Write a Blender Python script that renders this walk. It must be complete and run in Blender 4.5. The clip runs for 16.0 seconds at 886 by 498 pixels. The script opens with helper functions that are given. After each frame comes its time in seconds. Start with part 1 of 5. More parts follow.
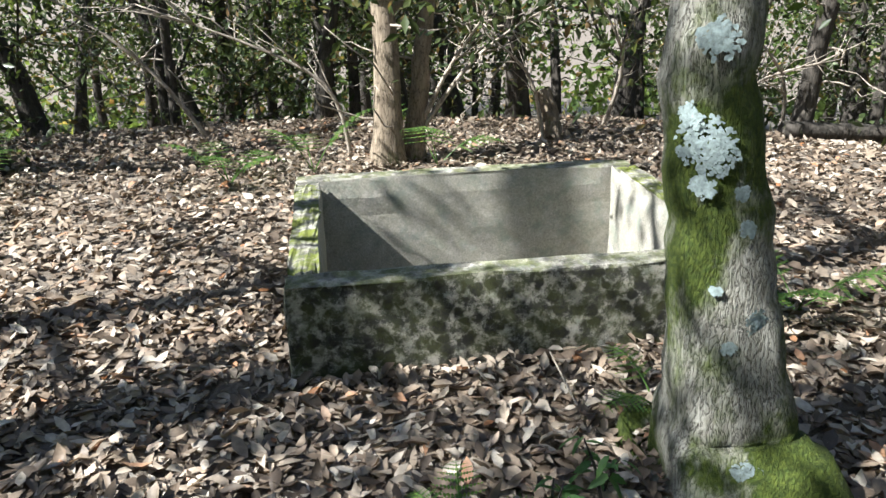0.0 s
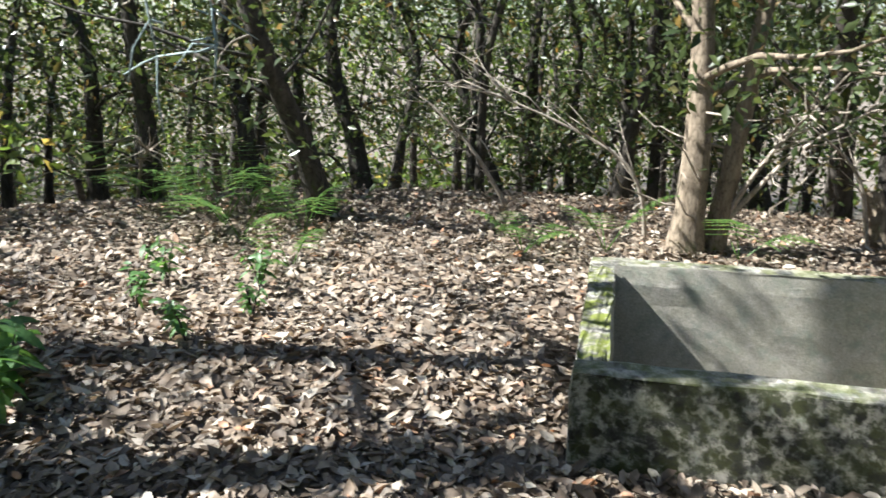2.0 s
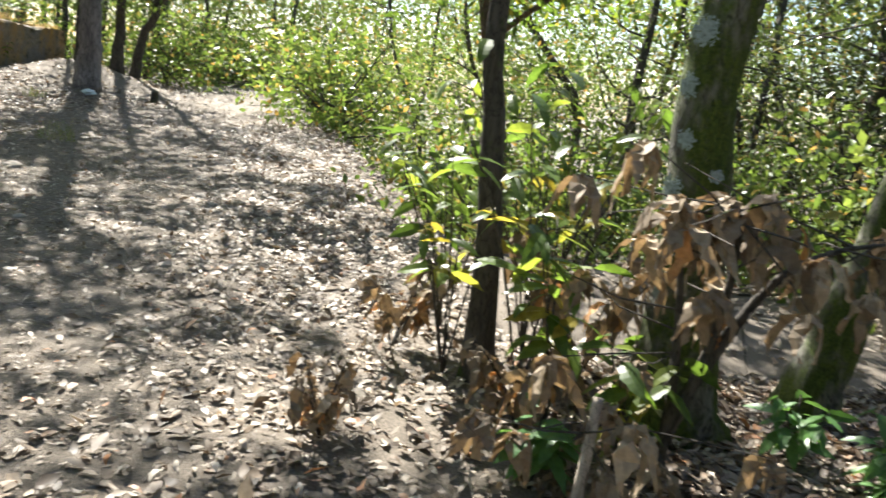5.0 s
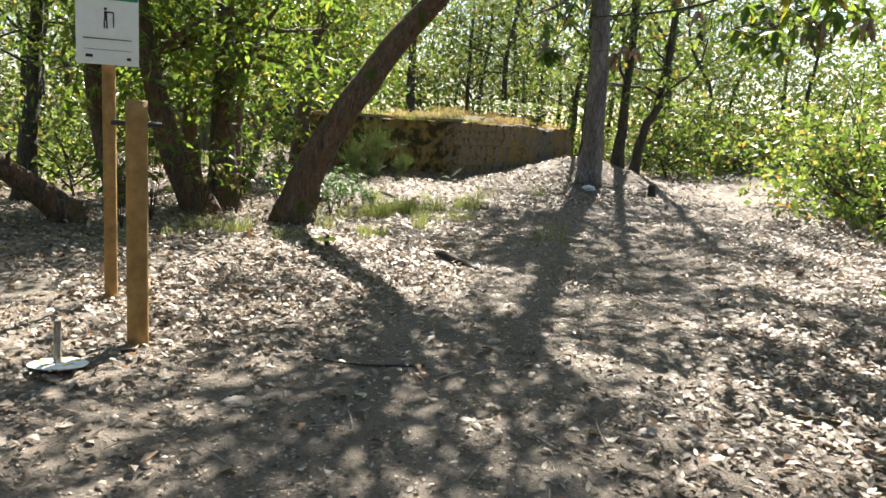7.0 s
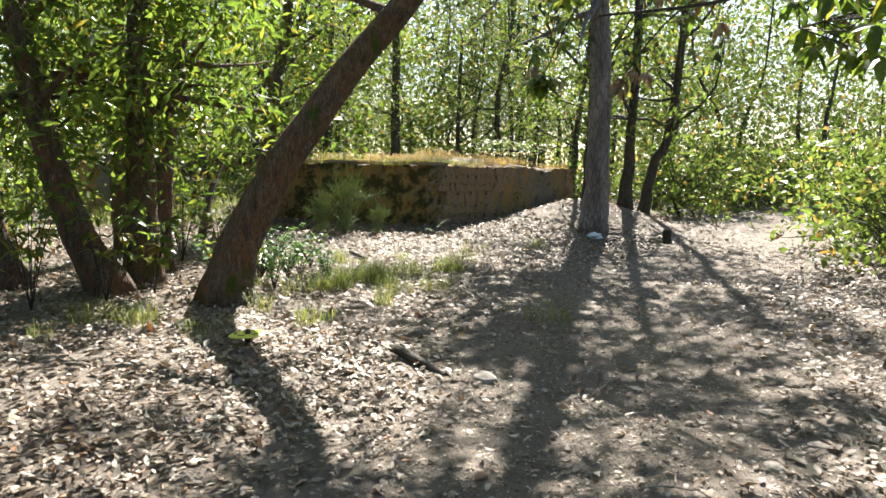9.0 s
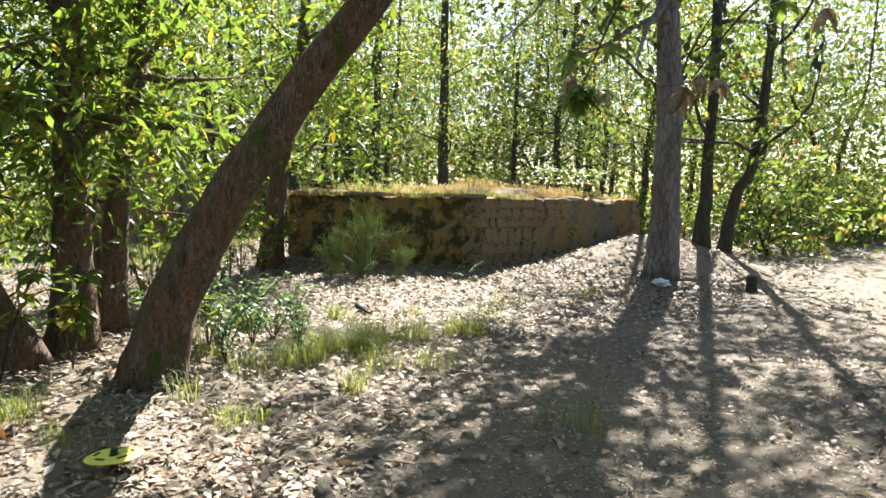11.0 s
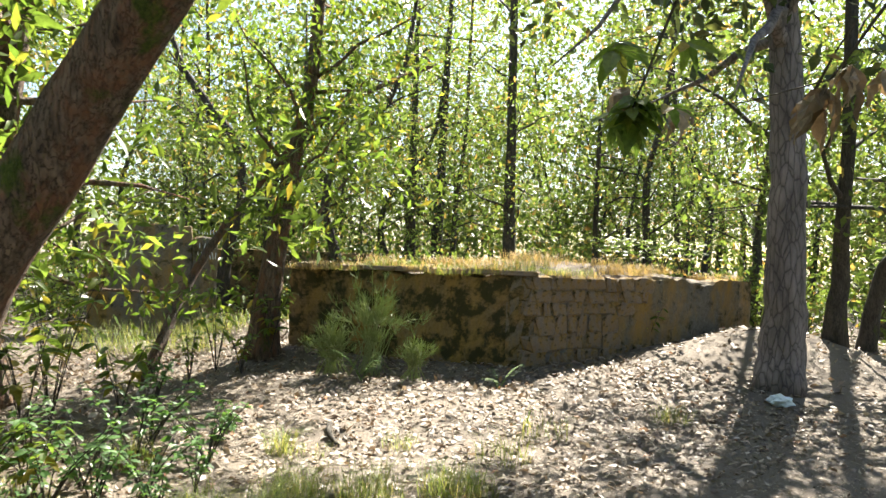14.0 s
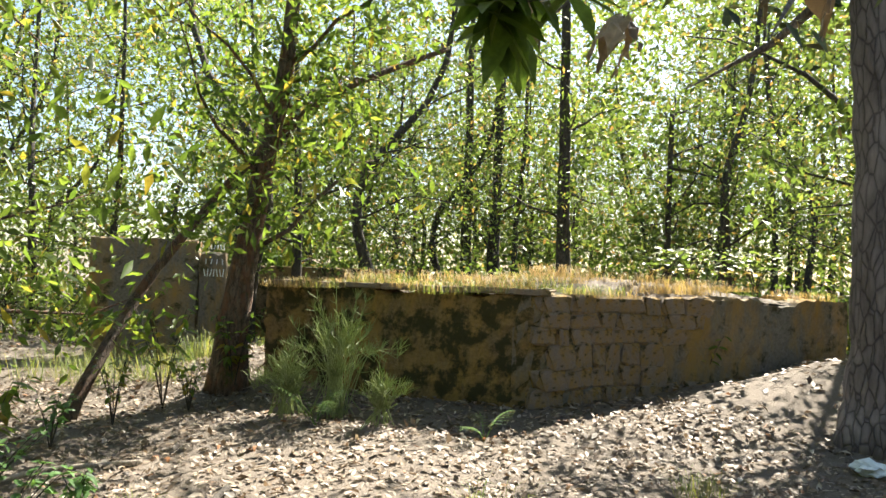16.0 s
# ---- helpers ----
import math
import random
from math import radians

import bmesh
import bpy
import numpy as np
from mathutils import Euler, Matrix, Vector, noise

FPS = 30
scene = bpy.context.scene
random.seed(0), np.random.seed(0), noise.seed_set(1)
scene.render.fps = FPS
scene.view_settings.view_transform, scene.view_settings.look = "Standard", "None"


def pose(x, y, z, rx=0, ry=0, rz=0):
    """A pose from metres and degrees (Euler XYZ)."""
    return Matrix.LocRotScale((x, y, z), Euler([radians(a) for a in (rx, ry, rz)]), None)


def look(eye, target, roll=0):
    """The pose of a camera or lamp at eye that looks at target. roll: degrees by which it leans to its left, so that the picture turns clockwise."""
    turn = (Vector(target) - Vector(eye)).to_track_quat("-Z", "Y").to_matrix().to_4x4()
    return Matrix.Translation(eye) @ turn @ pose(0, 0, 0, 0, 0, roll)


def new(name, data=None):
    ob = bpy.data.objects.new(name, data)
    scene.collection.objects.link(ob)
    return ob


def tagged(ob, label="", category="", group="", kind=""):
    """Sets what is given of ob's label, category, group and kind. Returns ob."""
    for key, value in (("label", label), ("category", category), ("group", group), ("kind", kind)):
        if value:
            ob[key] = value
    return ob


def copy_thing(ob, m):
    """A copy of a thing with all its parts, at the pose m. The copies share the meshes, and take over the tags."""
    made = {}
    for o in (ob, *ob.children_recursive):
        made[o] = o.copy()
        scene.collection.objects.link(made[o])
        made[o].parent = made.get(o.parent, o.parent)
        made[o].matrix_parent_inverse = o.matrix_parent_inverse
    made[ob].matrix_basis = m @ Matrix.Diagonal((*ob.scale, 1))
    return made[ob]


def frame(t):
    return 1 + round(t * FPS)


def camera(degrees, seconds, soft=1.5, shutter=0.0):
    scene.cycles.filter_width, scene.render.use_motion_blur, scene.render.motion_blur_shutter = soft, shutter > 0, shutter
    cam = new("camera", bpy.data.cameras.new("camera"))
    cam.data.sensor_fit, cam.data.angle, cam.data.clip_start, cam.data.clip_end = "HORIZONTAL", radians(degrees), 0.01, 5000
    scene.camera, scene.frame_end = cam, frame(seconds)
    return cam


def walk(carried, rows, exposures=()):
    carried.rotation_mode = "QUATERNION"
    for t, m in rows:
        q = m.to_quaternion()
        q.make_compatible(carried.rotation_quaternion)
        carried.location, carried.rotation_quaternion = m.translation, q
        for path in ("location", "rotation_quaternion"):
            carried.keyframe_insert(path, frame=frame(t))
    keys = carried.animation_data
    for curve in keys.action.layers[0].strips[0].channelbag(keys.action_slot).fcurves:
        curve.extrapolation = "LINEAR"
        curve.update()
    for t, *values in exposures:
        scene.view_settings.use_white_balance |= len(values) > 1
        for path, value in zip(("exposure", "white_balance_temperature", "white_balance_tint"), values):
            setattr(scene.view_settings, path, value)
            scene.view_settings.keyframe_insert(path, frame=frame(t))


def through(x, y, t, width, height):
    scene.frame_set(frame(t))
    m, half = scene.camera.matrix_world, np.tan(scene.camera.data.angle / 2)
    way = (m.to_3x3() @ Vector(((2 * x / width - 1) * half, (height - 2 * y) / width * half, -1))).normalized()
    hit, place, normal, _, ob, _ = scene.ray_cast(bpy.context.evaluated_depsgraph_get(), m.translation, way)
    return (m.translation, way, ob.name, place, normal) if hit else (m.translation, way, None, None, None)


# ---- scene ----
cam = camera(60.6, 16.0, shutter=0.2)
PATH = [
    (0, (0.152, -0.046, 1.617), (0.114, 1.818, 0.891), -0.8),
    (0.5, (0.168, -0.027, 1.614), (0.071, 1.845, 0.918), -1.0),
    (1, (0.147, -0.017, 1.63), (-0.102, 1.86, 0.984), -1.0),
    (1.5, (0.102, 0.003, 1.625), (-0.373, 1.855, 1.036), -0.4),
    (2, (0.038, -0.034, 1.657), (-0.7, 1.743, 1.111), 0.6),
    (2.5, (-0.04, -0.094, 1.673), (-1.065, 1.55, 1.176), 2.0),
    (3, (-0.116, -0.138, 1.655), (-1.439, 1.289, 1.192), 3.6),
    (3.5, (-0.127, -0.172, 1.653), (-1.722, 0.945, 1.197), 5.1),
    (4, (-0.136, -0.191, 1.661), (-1.925, 0.578, 1.203), 5.5),
    (4.5, (-0.154, -0.261, 1.656), (-2.055, 0.165, 1.203), 6.5),
    (5, (-0.244, -0.449, 1.603), (-2.198, -0.366, 1.187), 7.4),
    (5.2, (-0.316, -0.586, 1.588), (-2.273, -0.641, 1.177), 7.6),
    (7.3, (-1.974, -1.057, 1.699), (-3.579, -2.213, 1.396), 3.0),
    (7.5, (-2.124, -1.156, 1.718), (-3.744, -2.292, 1.43), 2.5),
    (8, (-2.672, -1.376, 1.719), (-4.318, -2.484, 1.469), 2.0),
    (8.5, (-3.249, -1.629, 1.73), (-4.895, -2.741, 1.494), 1.7),
    (9, (-3.836, -1.932, 1.795), (-5.463, -3.074, 1.575), 1.4),
    (9.2, (-4.05, -2.023, 1.827), (-5.67, -3.174, 1.602), 0.9),
    (11.3, (-6.419, -2.788, 1.926), (-7.894, -4.132, 1.793), 1.6),
    (11.5, (-6.629, -2.896, 1.919), (-8.084, -4.263, 1.803), 1.7),
    (12, (-7.065, -3.193, 1.933), (-8.472, -4.611, 1.846), 1.6),
    (12.5, (-7.559, -3.412, 1.968), (-8.915, -4.882, 1.909), 1.8),
    (13, (-8.012, -3.629, 1.961), (-9.345, -5.12, 1.919), 1.9),
    (13.5, (-8.459, -3.824, 1.992), (-9.784, -5.322, 1.973), 1.8),
    (14, (-8.982, -4.018, 2.001), (-10.294, -5.527, 2.022), 2.1),
    (14.5, (-9.549, -4.196, 2.014), (-10.848, -5.715, 2.063), 2.3),
    (15, (-10.145, -4.356, 2.046), (-11.409, -5.905, 2.098), 2.0),
    (15.5, (-10.75, -4.473, 2.032), (-11.927, -6.089, 2.084), 2.0),
    (16, (-11.229, -4.641, 2.001), (-12.312, -6.321, 2.062), 1.9),
]
walk(cam, [(t, look(eye, target, roll)) for t, eye, target, roll in PATH], [(0, 1.95, 5850, 9), (2.5, 2.15, 5900, 9), (4.0, 2.5, 6500, 9), (5.0, 2.42, 6300, 9), (7.5, 2.38, 6500, 11), (9, 2.35, 6400, 11), (12.5, 2.68, 6650, 10), (16, 2.52, 6750, 10)])

# ---- light ----
SUN_AZ = math.atan2(-0.38, -0.92)      # the way to the sun, from the x axis
SUN_EL = radians(46)
world = bpy.data.worlds.new("sky")
scene.world = world
world.use_nodes = True
sky = world.node_tree.nodes.new("ShaderNodeTexSky")
sky.sky_type, sky.sun_disc = "NISHITA", False
sky.sun_elevation, sky.sun_rotation = SUN_EL, math.pi / 2 - SUN_AZ
world.node_tree.links.new(sky.outputs[0], world.node_tree.nodes["Background"].inputs[0])
world.node_tree.nodes["Background"].inputs[1].default_value = 0.05
sun = new("sun", bpy.data.lights.new("sun", "SUN"))
sun.data.energy, sun.data.angle, sun.data.color = 5.0, radians(0.53), (1.0, 0.95, 0.85)
to_sun = Vector((math.cos(SUN_AZ) * math.cos(SUN_EL), math.sin(SUN_AZ) * math.cos(SUN_EL), math.sin(SUN_EL)))
sun.matrix_world = look(to_sun * 60, (0, 0, 0))

# ---- materials ----
rng = np.random.default_rng(7)


def material(name, rough=0.8):
    m = bpy.data.materials.new(name)
    m.use_nodes = True
    b = m.node_tree.nodes["Principled BSDF"]
    b.inputs["Roughness"].default_value = rough
    b.inputs["Specular IOR Level"].default_value = 0.3
    return m, m.node_tree, b


def nd(tree, kind, **values):
    n = tree.nodes.new(kind)
    for k, v in values.items():
        n.inputs[k.replace("_", " ")].default_value = v
    return n


def noise_node(tree, scale, detail=5.0, rough=0.6, coords=None, stretch=(1, 1, 1)):
    n = nd(tree, "ShaderNodeTexNoise", Scale=scale, Detail=detail, Roughness=rough)
    co = coords or tree.nodes.new("ShaderNodeTexCoord").outputs["Object"]
    if stretch != (1, 1, 1):
        mp = nd(tree, "ShaderNodeMapping", Scale=stretch)
        tree.links.new(co, mp.inputs[0])
        co = mp.outputs[0]
    tree.links.new(co, n.inputs["Vector"])
    return n.outputs[0]


def ramp(tree, fac, *stops):
    r = tree.nodes.new("ShaderNodeValToRGB")
    while len(r.color_ramp.elements) < len(stops):
        r.color_ramp.elements.new(0.5)
    for e, (p, c) in zip(r.color_ramp.elements, stops):
        e.position, e.color = p, (*c, 1) if len(c) == 3 else c
    tree.links.new(fac, r.inputs[0])
    return r.outputs[0]


def grey(v):
    return (v, v, v)


def mix(tree, fac, a, b):
    n = tree.nodes.new("ShaderNodeMix")
    n.data_type = "RGBA"
    for value, sock in ((fac, n.inputs[0]), (a, n.inputs[6]), (b, n.inputs[7])):
        if isinstance(value, (tuple, float, int)):
            sock.default_value = (*value, 1) if isinstance(value, tuple) else value
        else:
            tree.links.new(value, sock)
    return n.outputs[2]


def bump(tree, b, height, strength=0.5, distance=0.02):
    n = nd(tree, "ShaderNodeBump", Strength=strength, Distance=distance)
    tree.links.new(height, n.inputs["Height"])
    tree.links.new(n.outputs[0], b.inputs["Normal"])


def leaf_material(name, stops, through=0.4, rough=0.45, tint=(1.0, 0.98, 0.55)):
    """A thin leaf: its colour differs from leaf to leaf, and light shines through it."""
    m, t, b = material(name, rough)
    geo = t.nodes.new("ShaderNodeNewGeometry")
    col = ramp(t, geo.outputs["Random Per Island"], *stops)
    fine = ramp(t, noise_node(t, 30, 3), (0.3, grey(0.7)), (0.7, grey(1.15)))
    mul = t.nodes.new("ShaderNodeMix")
    mul.data_type, mul.blend_type = "RGBA", "MULTIPLY"
    mul.inputs[0].default_value = 1.0
    t.links.new(col, mul.inputs[6]), t.links.new(fine, mul.inputs[7])
    t.links.new(mul.outputs[2], b.inputs["Base Color"])
    if through:
        tr = t.nodes.new("ShaderNodeBsdfTranslucent")
        warm = t.nodes.new("ShaderNodeMix")
        warm.data_type, warm.blend_type = "RGBA", "MULTIPLY"
        warm.inputs[0].default_value = 1.0
        warm.inputs[7].default_value = (*[2.0 * c for c in tint], 1)
        t.links.new(mul.outputs[2], warm.inputs[6])
        t.links.new(warm.outputs[2], tr.inputs[0])
        ms = t.nodes.new("ShaderNodeMixShader")
        ms.inputs[0].default_value = through
        t.links.new(b.outputs[0], ms.inputs[1]), t.links.new(tr.outputs[0], ms.inputs[2])
        t.links.new(ms.outputs[0], t.nodes["Material Output"].inputs[0])
    return m


def bark_material(name, dark, light, moss=0.0, scale=14, groove=0.5, red=None, plates=False):
    m, t, b = material(name, 0.9)
    co = t.nodes.new("ShaderNodeTexCoord").outputs["Object"]
    fine = noise_node(t, scale, 8, 0.7, co, (1, 1, 0.22))
    vor = nd(t, "ShaderNodeTexVoronoi", Scale=scale * 2.8)
    vor.feature = "DISTANCE_TO_EDGE"
    mp = nd(t, "ShaderNodeMapping", Scale=(1, 1, 0.28))
    wob = nd(t, "ShaderNodeVectorMath")
    wob.operation = "MULTIPLY_ADD"
    wn = nd(t, "ShaderNodeTexNoise", Scale=scale * 1.2, Detail=5)
    t.links.new(co, wn.inputs["Vector"]), t.links.new(wn.outputs["Color"], wob.inputs[0])
    wob.inputs[1].default_value = (0.22 / scale, 0.22 / scale, 0.22 / scale)
    t.links.new(co, wob.inputs[2]), t.links.new(wob.outputs[0], mp.inputs[0]), t.links.new(mp.outputs[0], vor.inputs["Vector"])
    crack = ramp(t, vor.outputs["Distance"], (0.0, grey(0.3)), (0.07, grey(0.82)), (0.25, grey(1)))
    if not plates:
        lines = noise_node(t, scale * 1.7, 4, 0.55, wob.outputs[0], (1, 1, 0.3))
        crack = ramp(t, lines, (0.40, grey(1)), (0.475, grey(0.85)), (0.5, grey(0.12)), (0.525, grey(0.85)), (0.6, grey(1)))
    col = ramp(t, fine, (0.3, dark), (0.7, light))
    col = mix(t, crack, tuple(0.45 * c for c in dark), col)
    big = noise_node(t, 6.5, 6, 0.7, co, (1, 1, 0.5))
    if red:
        col = mix(t, ramp(t, big, (0.47, grey(0)), (0.62, grey(0.7))), col, red)
    if moss:
        mo = ramp(t, noise_node(t, 3.1, 6, 0.65, co, (1, 1, 0.6)), (0.62 - moss * 0.3, grey(0)), (0.7 - moss * 0.25, grey(1)))
        grain = ramp(t, noise_node(t, 60, 3, 0.6, co), (0.3, (0.03, 0.05, 0.008)), (0.7, (0.085, 0.11, 0.016)))
        col = mix(t, mo, col, grain)
    t.links.new(col, b.inputs["Base Color"])
    add = mix(t, 0.5, fine, crack)
    bump(t, b, add, groove, 0.035)
    return m


M_LITTER = leaf_material("dry_leaf", ((0.0, (0.07, 0.053, 0.04)), (0.28, (0.15, 0.112, 0.08)), (0.55, (0.24, 0.187, 0.137)), (0.8, (0.35, 0.29, 0.225)), (0.93, (0.48, 0.43, 0.36)), (1.0, (0.30, 0.14, 0.06))), 0.1, 0.55, (1.0, 0.85, 0.65))
M_CHESTNUT = leaf_material("chestnut_leaf", ((0.0, (0.055, 0.095, 0.02)), (0.4, (0.085, 0.135, 0.03)), (0.85, (0.125, 0.175, 0.035)), (1.0, (0.26, 0.20, 0.04))), 0.5, 0.35)
M_SEEDLING = leaf_material("seedling_leaf", ((0.0, (0.06, 0.13, 0.04)), (1.0, (0.10, 0.19, 0.06))), 0.35, 0.4)
M_LIGHT = leaf_material("light_leaf", ((0.0, (0.06, 0.10, 0.028)), (0.5, (0.10, 0.145, 0.04)), (0.87, (0.14, 0.18, 0.055)), (0.93, (0.23, 0.19, 0.07)), (1.0, (0.26, 0.15, 0.06))), 0.42, 0.4)
M_DARK = leaf_material("evergreen_leaf", ((0.0, (0.03, 0.045, 0.018)), (0.5, (0.05, 0.07, 0.026)), (0.85, (0.08, 0.10, 0.04)), (1.0, (0.16, 0.10, 0.05))), 0.3, 0.33)
M_BROWN = leaf_material("withered_leaf", ((0.0, (0.14, 0.105, 0.072)), (0.5, (0.26, 0.20, 0.135)), (0.92, (0.37, 0.29, 0.20)), (1.0, (0.45, 0.2, 0.05))), 0.12, 0.7, (1.0, 0.82, 0.55))
M_FERN = leaf_material("fern_frond", ((0.0, (0.06, 0.13, 0.03)), (0.7, (0.10, 0.18, 0.045)), (1.0, (0.17, 0.22, 0.05))), 0.45, 0.5)
M_GRASS = leaf_material("grass_blade", ((0.0, (0.08, 0.12, 0.03)), (0.6, (0.15, 0.19, 0.05)), (1.0, (0.32, 0.28, 0.12))), 0.4, 0.5)
M_STRAW = leaf_material("dry_grass_blade", ((0.0, (0.30, 0.22, 0.11)), (0.6, (0.42, 0.33, 0.18)), (1.0, (0.25, 0.24, 0.09))), 0.3, 0.6, (1.0, 0.85, 0.5))
M_BROOM = leaf_material("broom_twig", ((0.0, (0.16, 0.21, 0.09)), (1.0, (0.32, 0.37, 0.19))), 0.25, 0.5)
M_BARK_C = bark_material("chestnut_bark", (0.045, 0.033, 0.025), (0.23, 0.17, 0.125), 0.2, 20, 1.0, (0.19, 0.085, 0.045))
M_BARK_P = bark_material("pine_bark", (0.08, 0.068, 0.066), (0.33, 0.285, 0.275), 0.0, 5, 1.0, None, True)
M_BARK_M = bark_material("mossy_bark", (0.06, 0.056, 0.046), (0.21, 0.20, 0.17), 0.7, 18, 1.0)
M_BARK_L = bark_material("grey_bark", (0.16, 0.15, 0.12), (0.42, 0.41, 0.36), 0.68, 46, 0.9)
M_BARK_D = bark_material("dark_bark", (0.03, 0.027, 0.022), (0.11, 0.095, 0.08), 0.12, 16, 0.6)
M_BARK_T = bark_material("tan_bark", (0.13, 0.10, 0.07), (0.32, 0.26, 0.19), 0.1, 20, 0.5)
M_TWIG = bark_material("dead_twig", (0.22, 0.18, 0.14), (0.5, 0.44, 0.37), 0.0, 40, 0.3)

# bare earth, between and under the fallen leaves
M_EARTH, t, b = material("earth", 0.95)
fine = noise_node(t, 70, 9, 0.8)
wide = noise_node(t, 0.9, 5, 0.6)
col = mix(t, wide, ramp(t, fine, (0.34, (0.05, 0.04, 0.031)), (0.66, (0.23, 0.19, 0.15))), ramp(t, fine, (0.34, (0.075, 0.062, 0.05)), (0.66, (0.27, 0.232, 0.19))))
t.links.new(col, b.inputs["Base Color"])
bump(t, b, fine, 0.8, 0.02)

# weathered concrete with black and grey-green crusts of lichen
M_CONCRETE, t, b = material("concrete", 0.92)
co = t.nodes.new("ShaderNodeTexCoord").outputs["Object"]
fine = noise_node(t, 90, 6, 0.7, co)
col = ramp(t, fine, (0.3, (0.22, 0.20, 0.17)), (0.7, (0.42, 0.40, 0.35)))
spots = nd(t, "ShaderNodeTexVoronoi", Scale=17)
wob = nd(t, "ShaderNodeVectorMath")
wob.operation = "MULTIPLY_ADD"
wn = nd(t, "ShaderNodeTexNoise", Scale=22, Detail=4)
t.links.new(co, wn.inputs["Vector"]), t.links.new(wn.outputs["Color"], wob.inputs[0])
wob.inputs[1].default_value = (0.07, 0.07, 0.07)
t.links.new(co, wob.inputs[2]), t.links.new(wob.outputs[0], spots.inputs["Vector"])
patch = ramp(t, noise_node(t, 5.5, 5, 0.7, co), (0.36, grey(0)), (0.50, grey(1)))
dots = ramp(t, spots.outputs["Distance"], (0.40, grey(1)), (0.62, grey(0)))
dotmask = nd(t, "ShaderNodeMath")
dotmask.operation = "MULTIPLY"
t.links.new(dots, dotmask.inputs[0]), t.links.new(patch, dotmask.inputs[1])
col = mix(t, ramp(t, noise_node(t, 9, 6, 0.7, co), (0.5, grey(0)), (0.66, grey(0.75))), col, (0.19, 0.215, 0.185))
OUTER = t.nodes.new("ShaderNodeAttribute")
OUTER.attribute_name = "weathered"
wmask = nd(t, "ShaderNodeMath")
wmask.operation = "MULTIPLY"
t.links.new(dotmask.outputs[0], wmask.inputs[0]), t.links.new(OUTER.outputs["Fac"], wmask.inputs[1])
# lichen crust, painted darker to stand in for tree shade on outer faces
crust = ramp(t, noise_node(t, 13, 9, 0.78, co), (0.45, grey(0)), (0.54, grey(1)))
crust_shade = nd(t, "ShaderNodeMath")
crust_shade.operation = "MULTIPLY"
t.links.new(crust, crust_shade.inputs[0]), t.links.new(OUTER.outputs["Fac"], crust_shade.inputs[1])
col = mix(t, crust_shade.outputs[0], col, (0.05, 0.05, 0.042))
col = mix(t, wmask.outputs[0], col, (0.022, 0.021, 0.018))
MOSSY = t.nodes.new("ShaderNodeAttribute")
MOSSY.attribute_name = "mossy"
mm = nd(t, "ShaderNodeMath")
mm.operation = "MULTIPLY"
t.links.new(ramp(t, noise_node(t, 8, 6, 0.7, co), (0.42, grey(0)), (0.56, grey(1))), mm.inputs[0]), t.links.new(MOSSY.outputs["Fac"], mm.inputs[1])
col = mix(t, mm.outputs[0], col, mix(t, fine, (0.05, 0.065, 0.012), (0.17, 0.19, 0.03)))
t.links.new(col, b.inputs["Base Color"])
bump(t, b, mix(t, 0.5, fine, noise_node(t, 14, 5, 0.6, co)), 0.6, 0.012)


def stone_material(name, dark, light, moss=0.35):
    m, t, b = material(name, 0.93)
    co = t.nodes.new("ShaderNodeTexCoord").outputs["Object"]
    fine = noise_node(t, 26, 8, 0.72, co)
    col = ramp(t, fine, (0.3, dark), (0.72, light))
    rnd = t.nodes.new("ShaderNodeObjectInfo").outputs["Random"]
    col = mix(t, ramp(t, rnd, (0, grey(0)), (1, grey(0.45))), col, tuple(1.25 * c for c in dark))
    stain = ramp(t, noise_node(t, 1.7, 6, 0.7, co, (1, 1, 0.4)), (0.42, grey(0)), (0.62, grey(1)))
    col = mix(t, stain, col, (0.30, 0.19, 0.06))
    col = mix(t, ramp(t, noise_node(t, 3.3, 6, 0.7, co), (0.66 - moss * 0.4, grey(0)), (0.76 - moss * 0.4, grey(0.92))), col, (0.035, 0.036, 0.014))
    t.links.new(col, b.inputs["Base Color"])
    bump(t, b, fine, 0.8, 0.03)
    return m


M_PLASTER = stone_material("stained_plaster", (0.07, 0.052, 0.03), (0.34, 0.25, 0.14), 0.5)
M_STONE = stone_material("stone", (0.15, 0.12, 0.10), (0.36, 0.30, 0.25), 0.3)
M_RUIN = stone_material("ruin_render", (0.10, 0.09, 0.075), (0.24, 0.22, 0.19), 0.3)


def plain(name, colour, rough=0.6, metal=0.0, vary=0.35, scale=18):
    m, t, b = material(name, rough)
    n = noise_node(t, scale, 6, 0.65)
    t.links.new(ramp(t, n, (0.3, tuple(c * (1 - vary) for c in colour)), (0.7, tuple(min(1, c * (1 + vary * 0.6)) for c in colour))), b.inputs["Base Color"])
    b.inputs["Metallic"].default_value = metal
    bump(t, b, n, 0.2, 0.01)
    return m


M_POST = plain("impregnated_wood", (0.34, 0.20, 0.07), 0.7, 0, 0.4, 9)
M_PANEL = plain("sign_white", (0.78, 0.79, 0.76), 0.4, 0, 0.05)
M_GREEN = plain("sign_green", (0.03, 0.25, 0.14), 0.4, 0, 0.1)
M_INK = plain("sign_black", (0.02, 0.02, 0.02), 0.5, 0, 0.1)
M_STEEL = plain("dark_steel", (0.06, 0.055, 0.06), 0.45, 0.7, 0.3)
M_DISC_Y = plain("yellow_plastic", (0.68, 0.66, 0.12), 0.45, 0, 0.15)
M_DISC_W = plain("white_plastic", (0.74, 0.76, 0.78), 0.4, 0, 0.1)
M_ROCK = plain("pale_rock", (0.34, 0.30, 0.26), 0.9, 0, 0.4, 12)
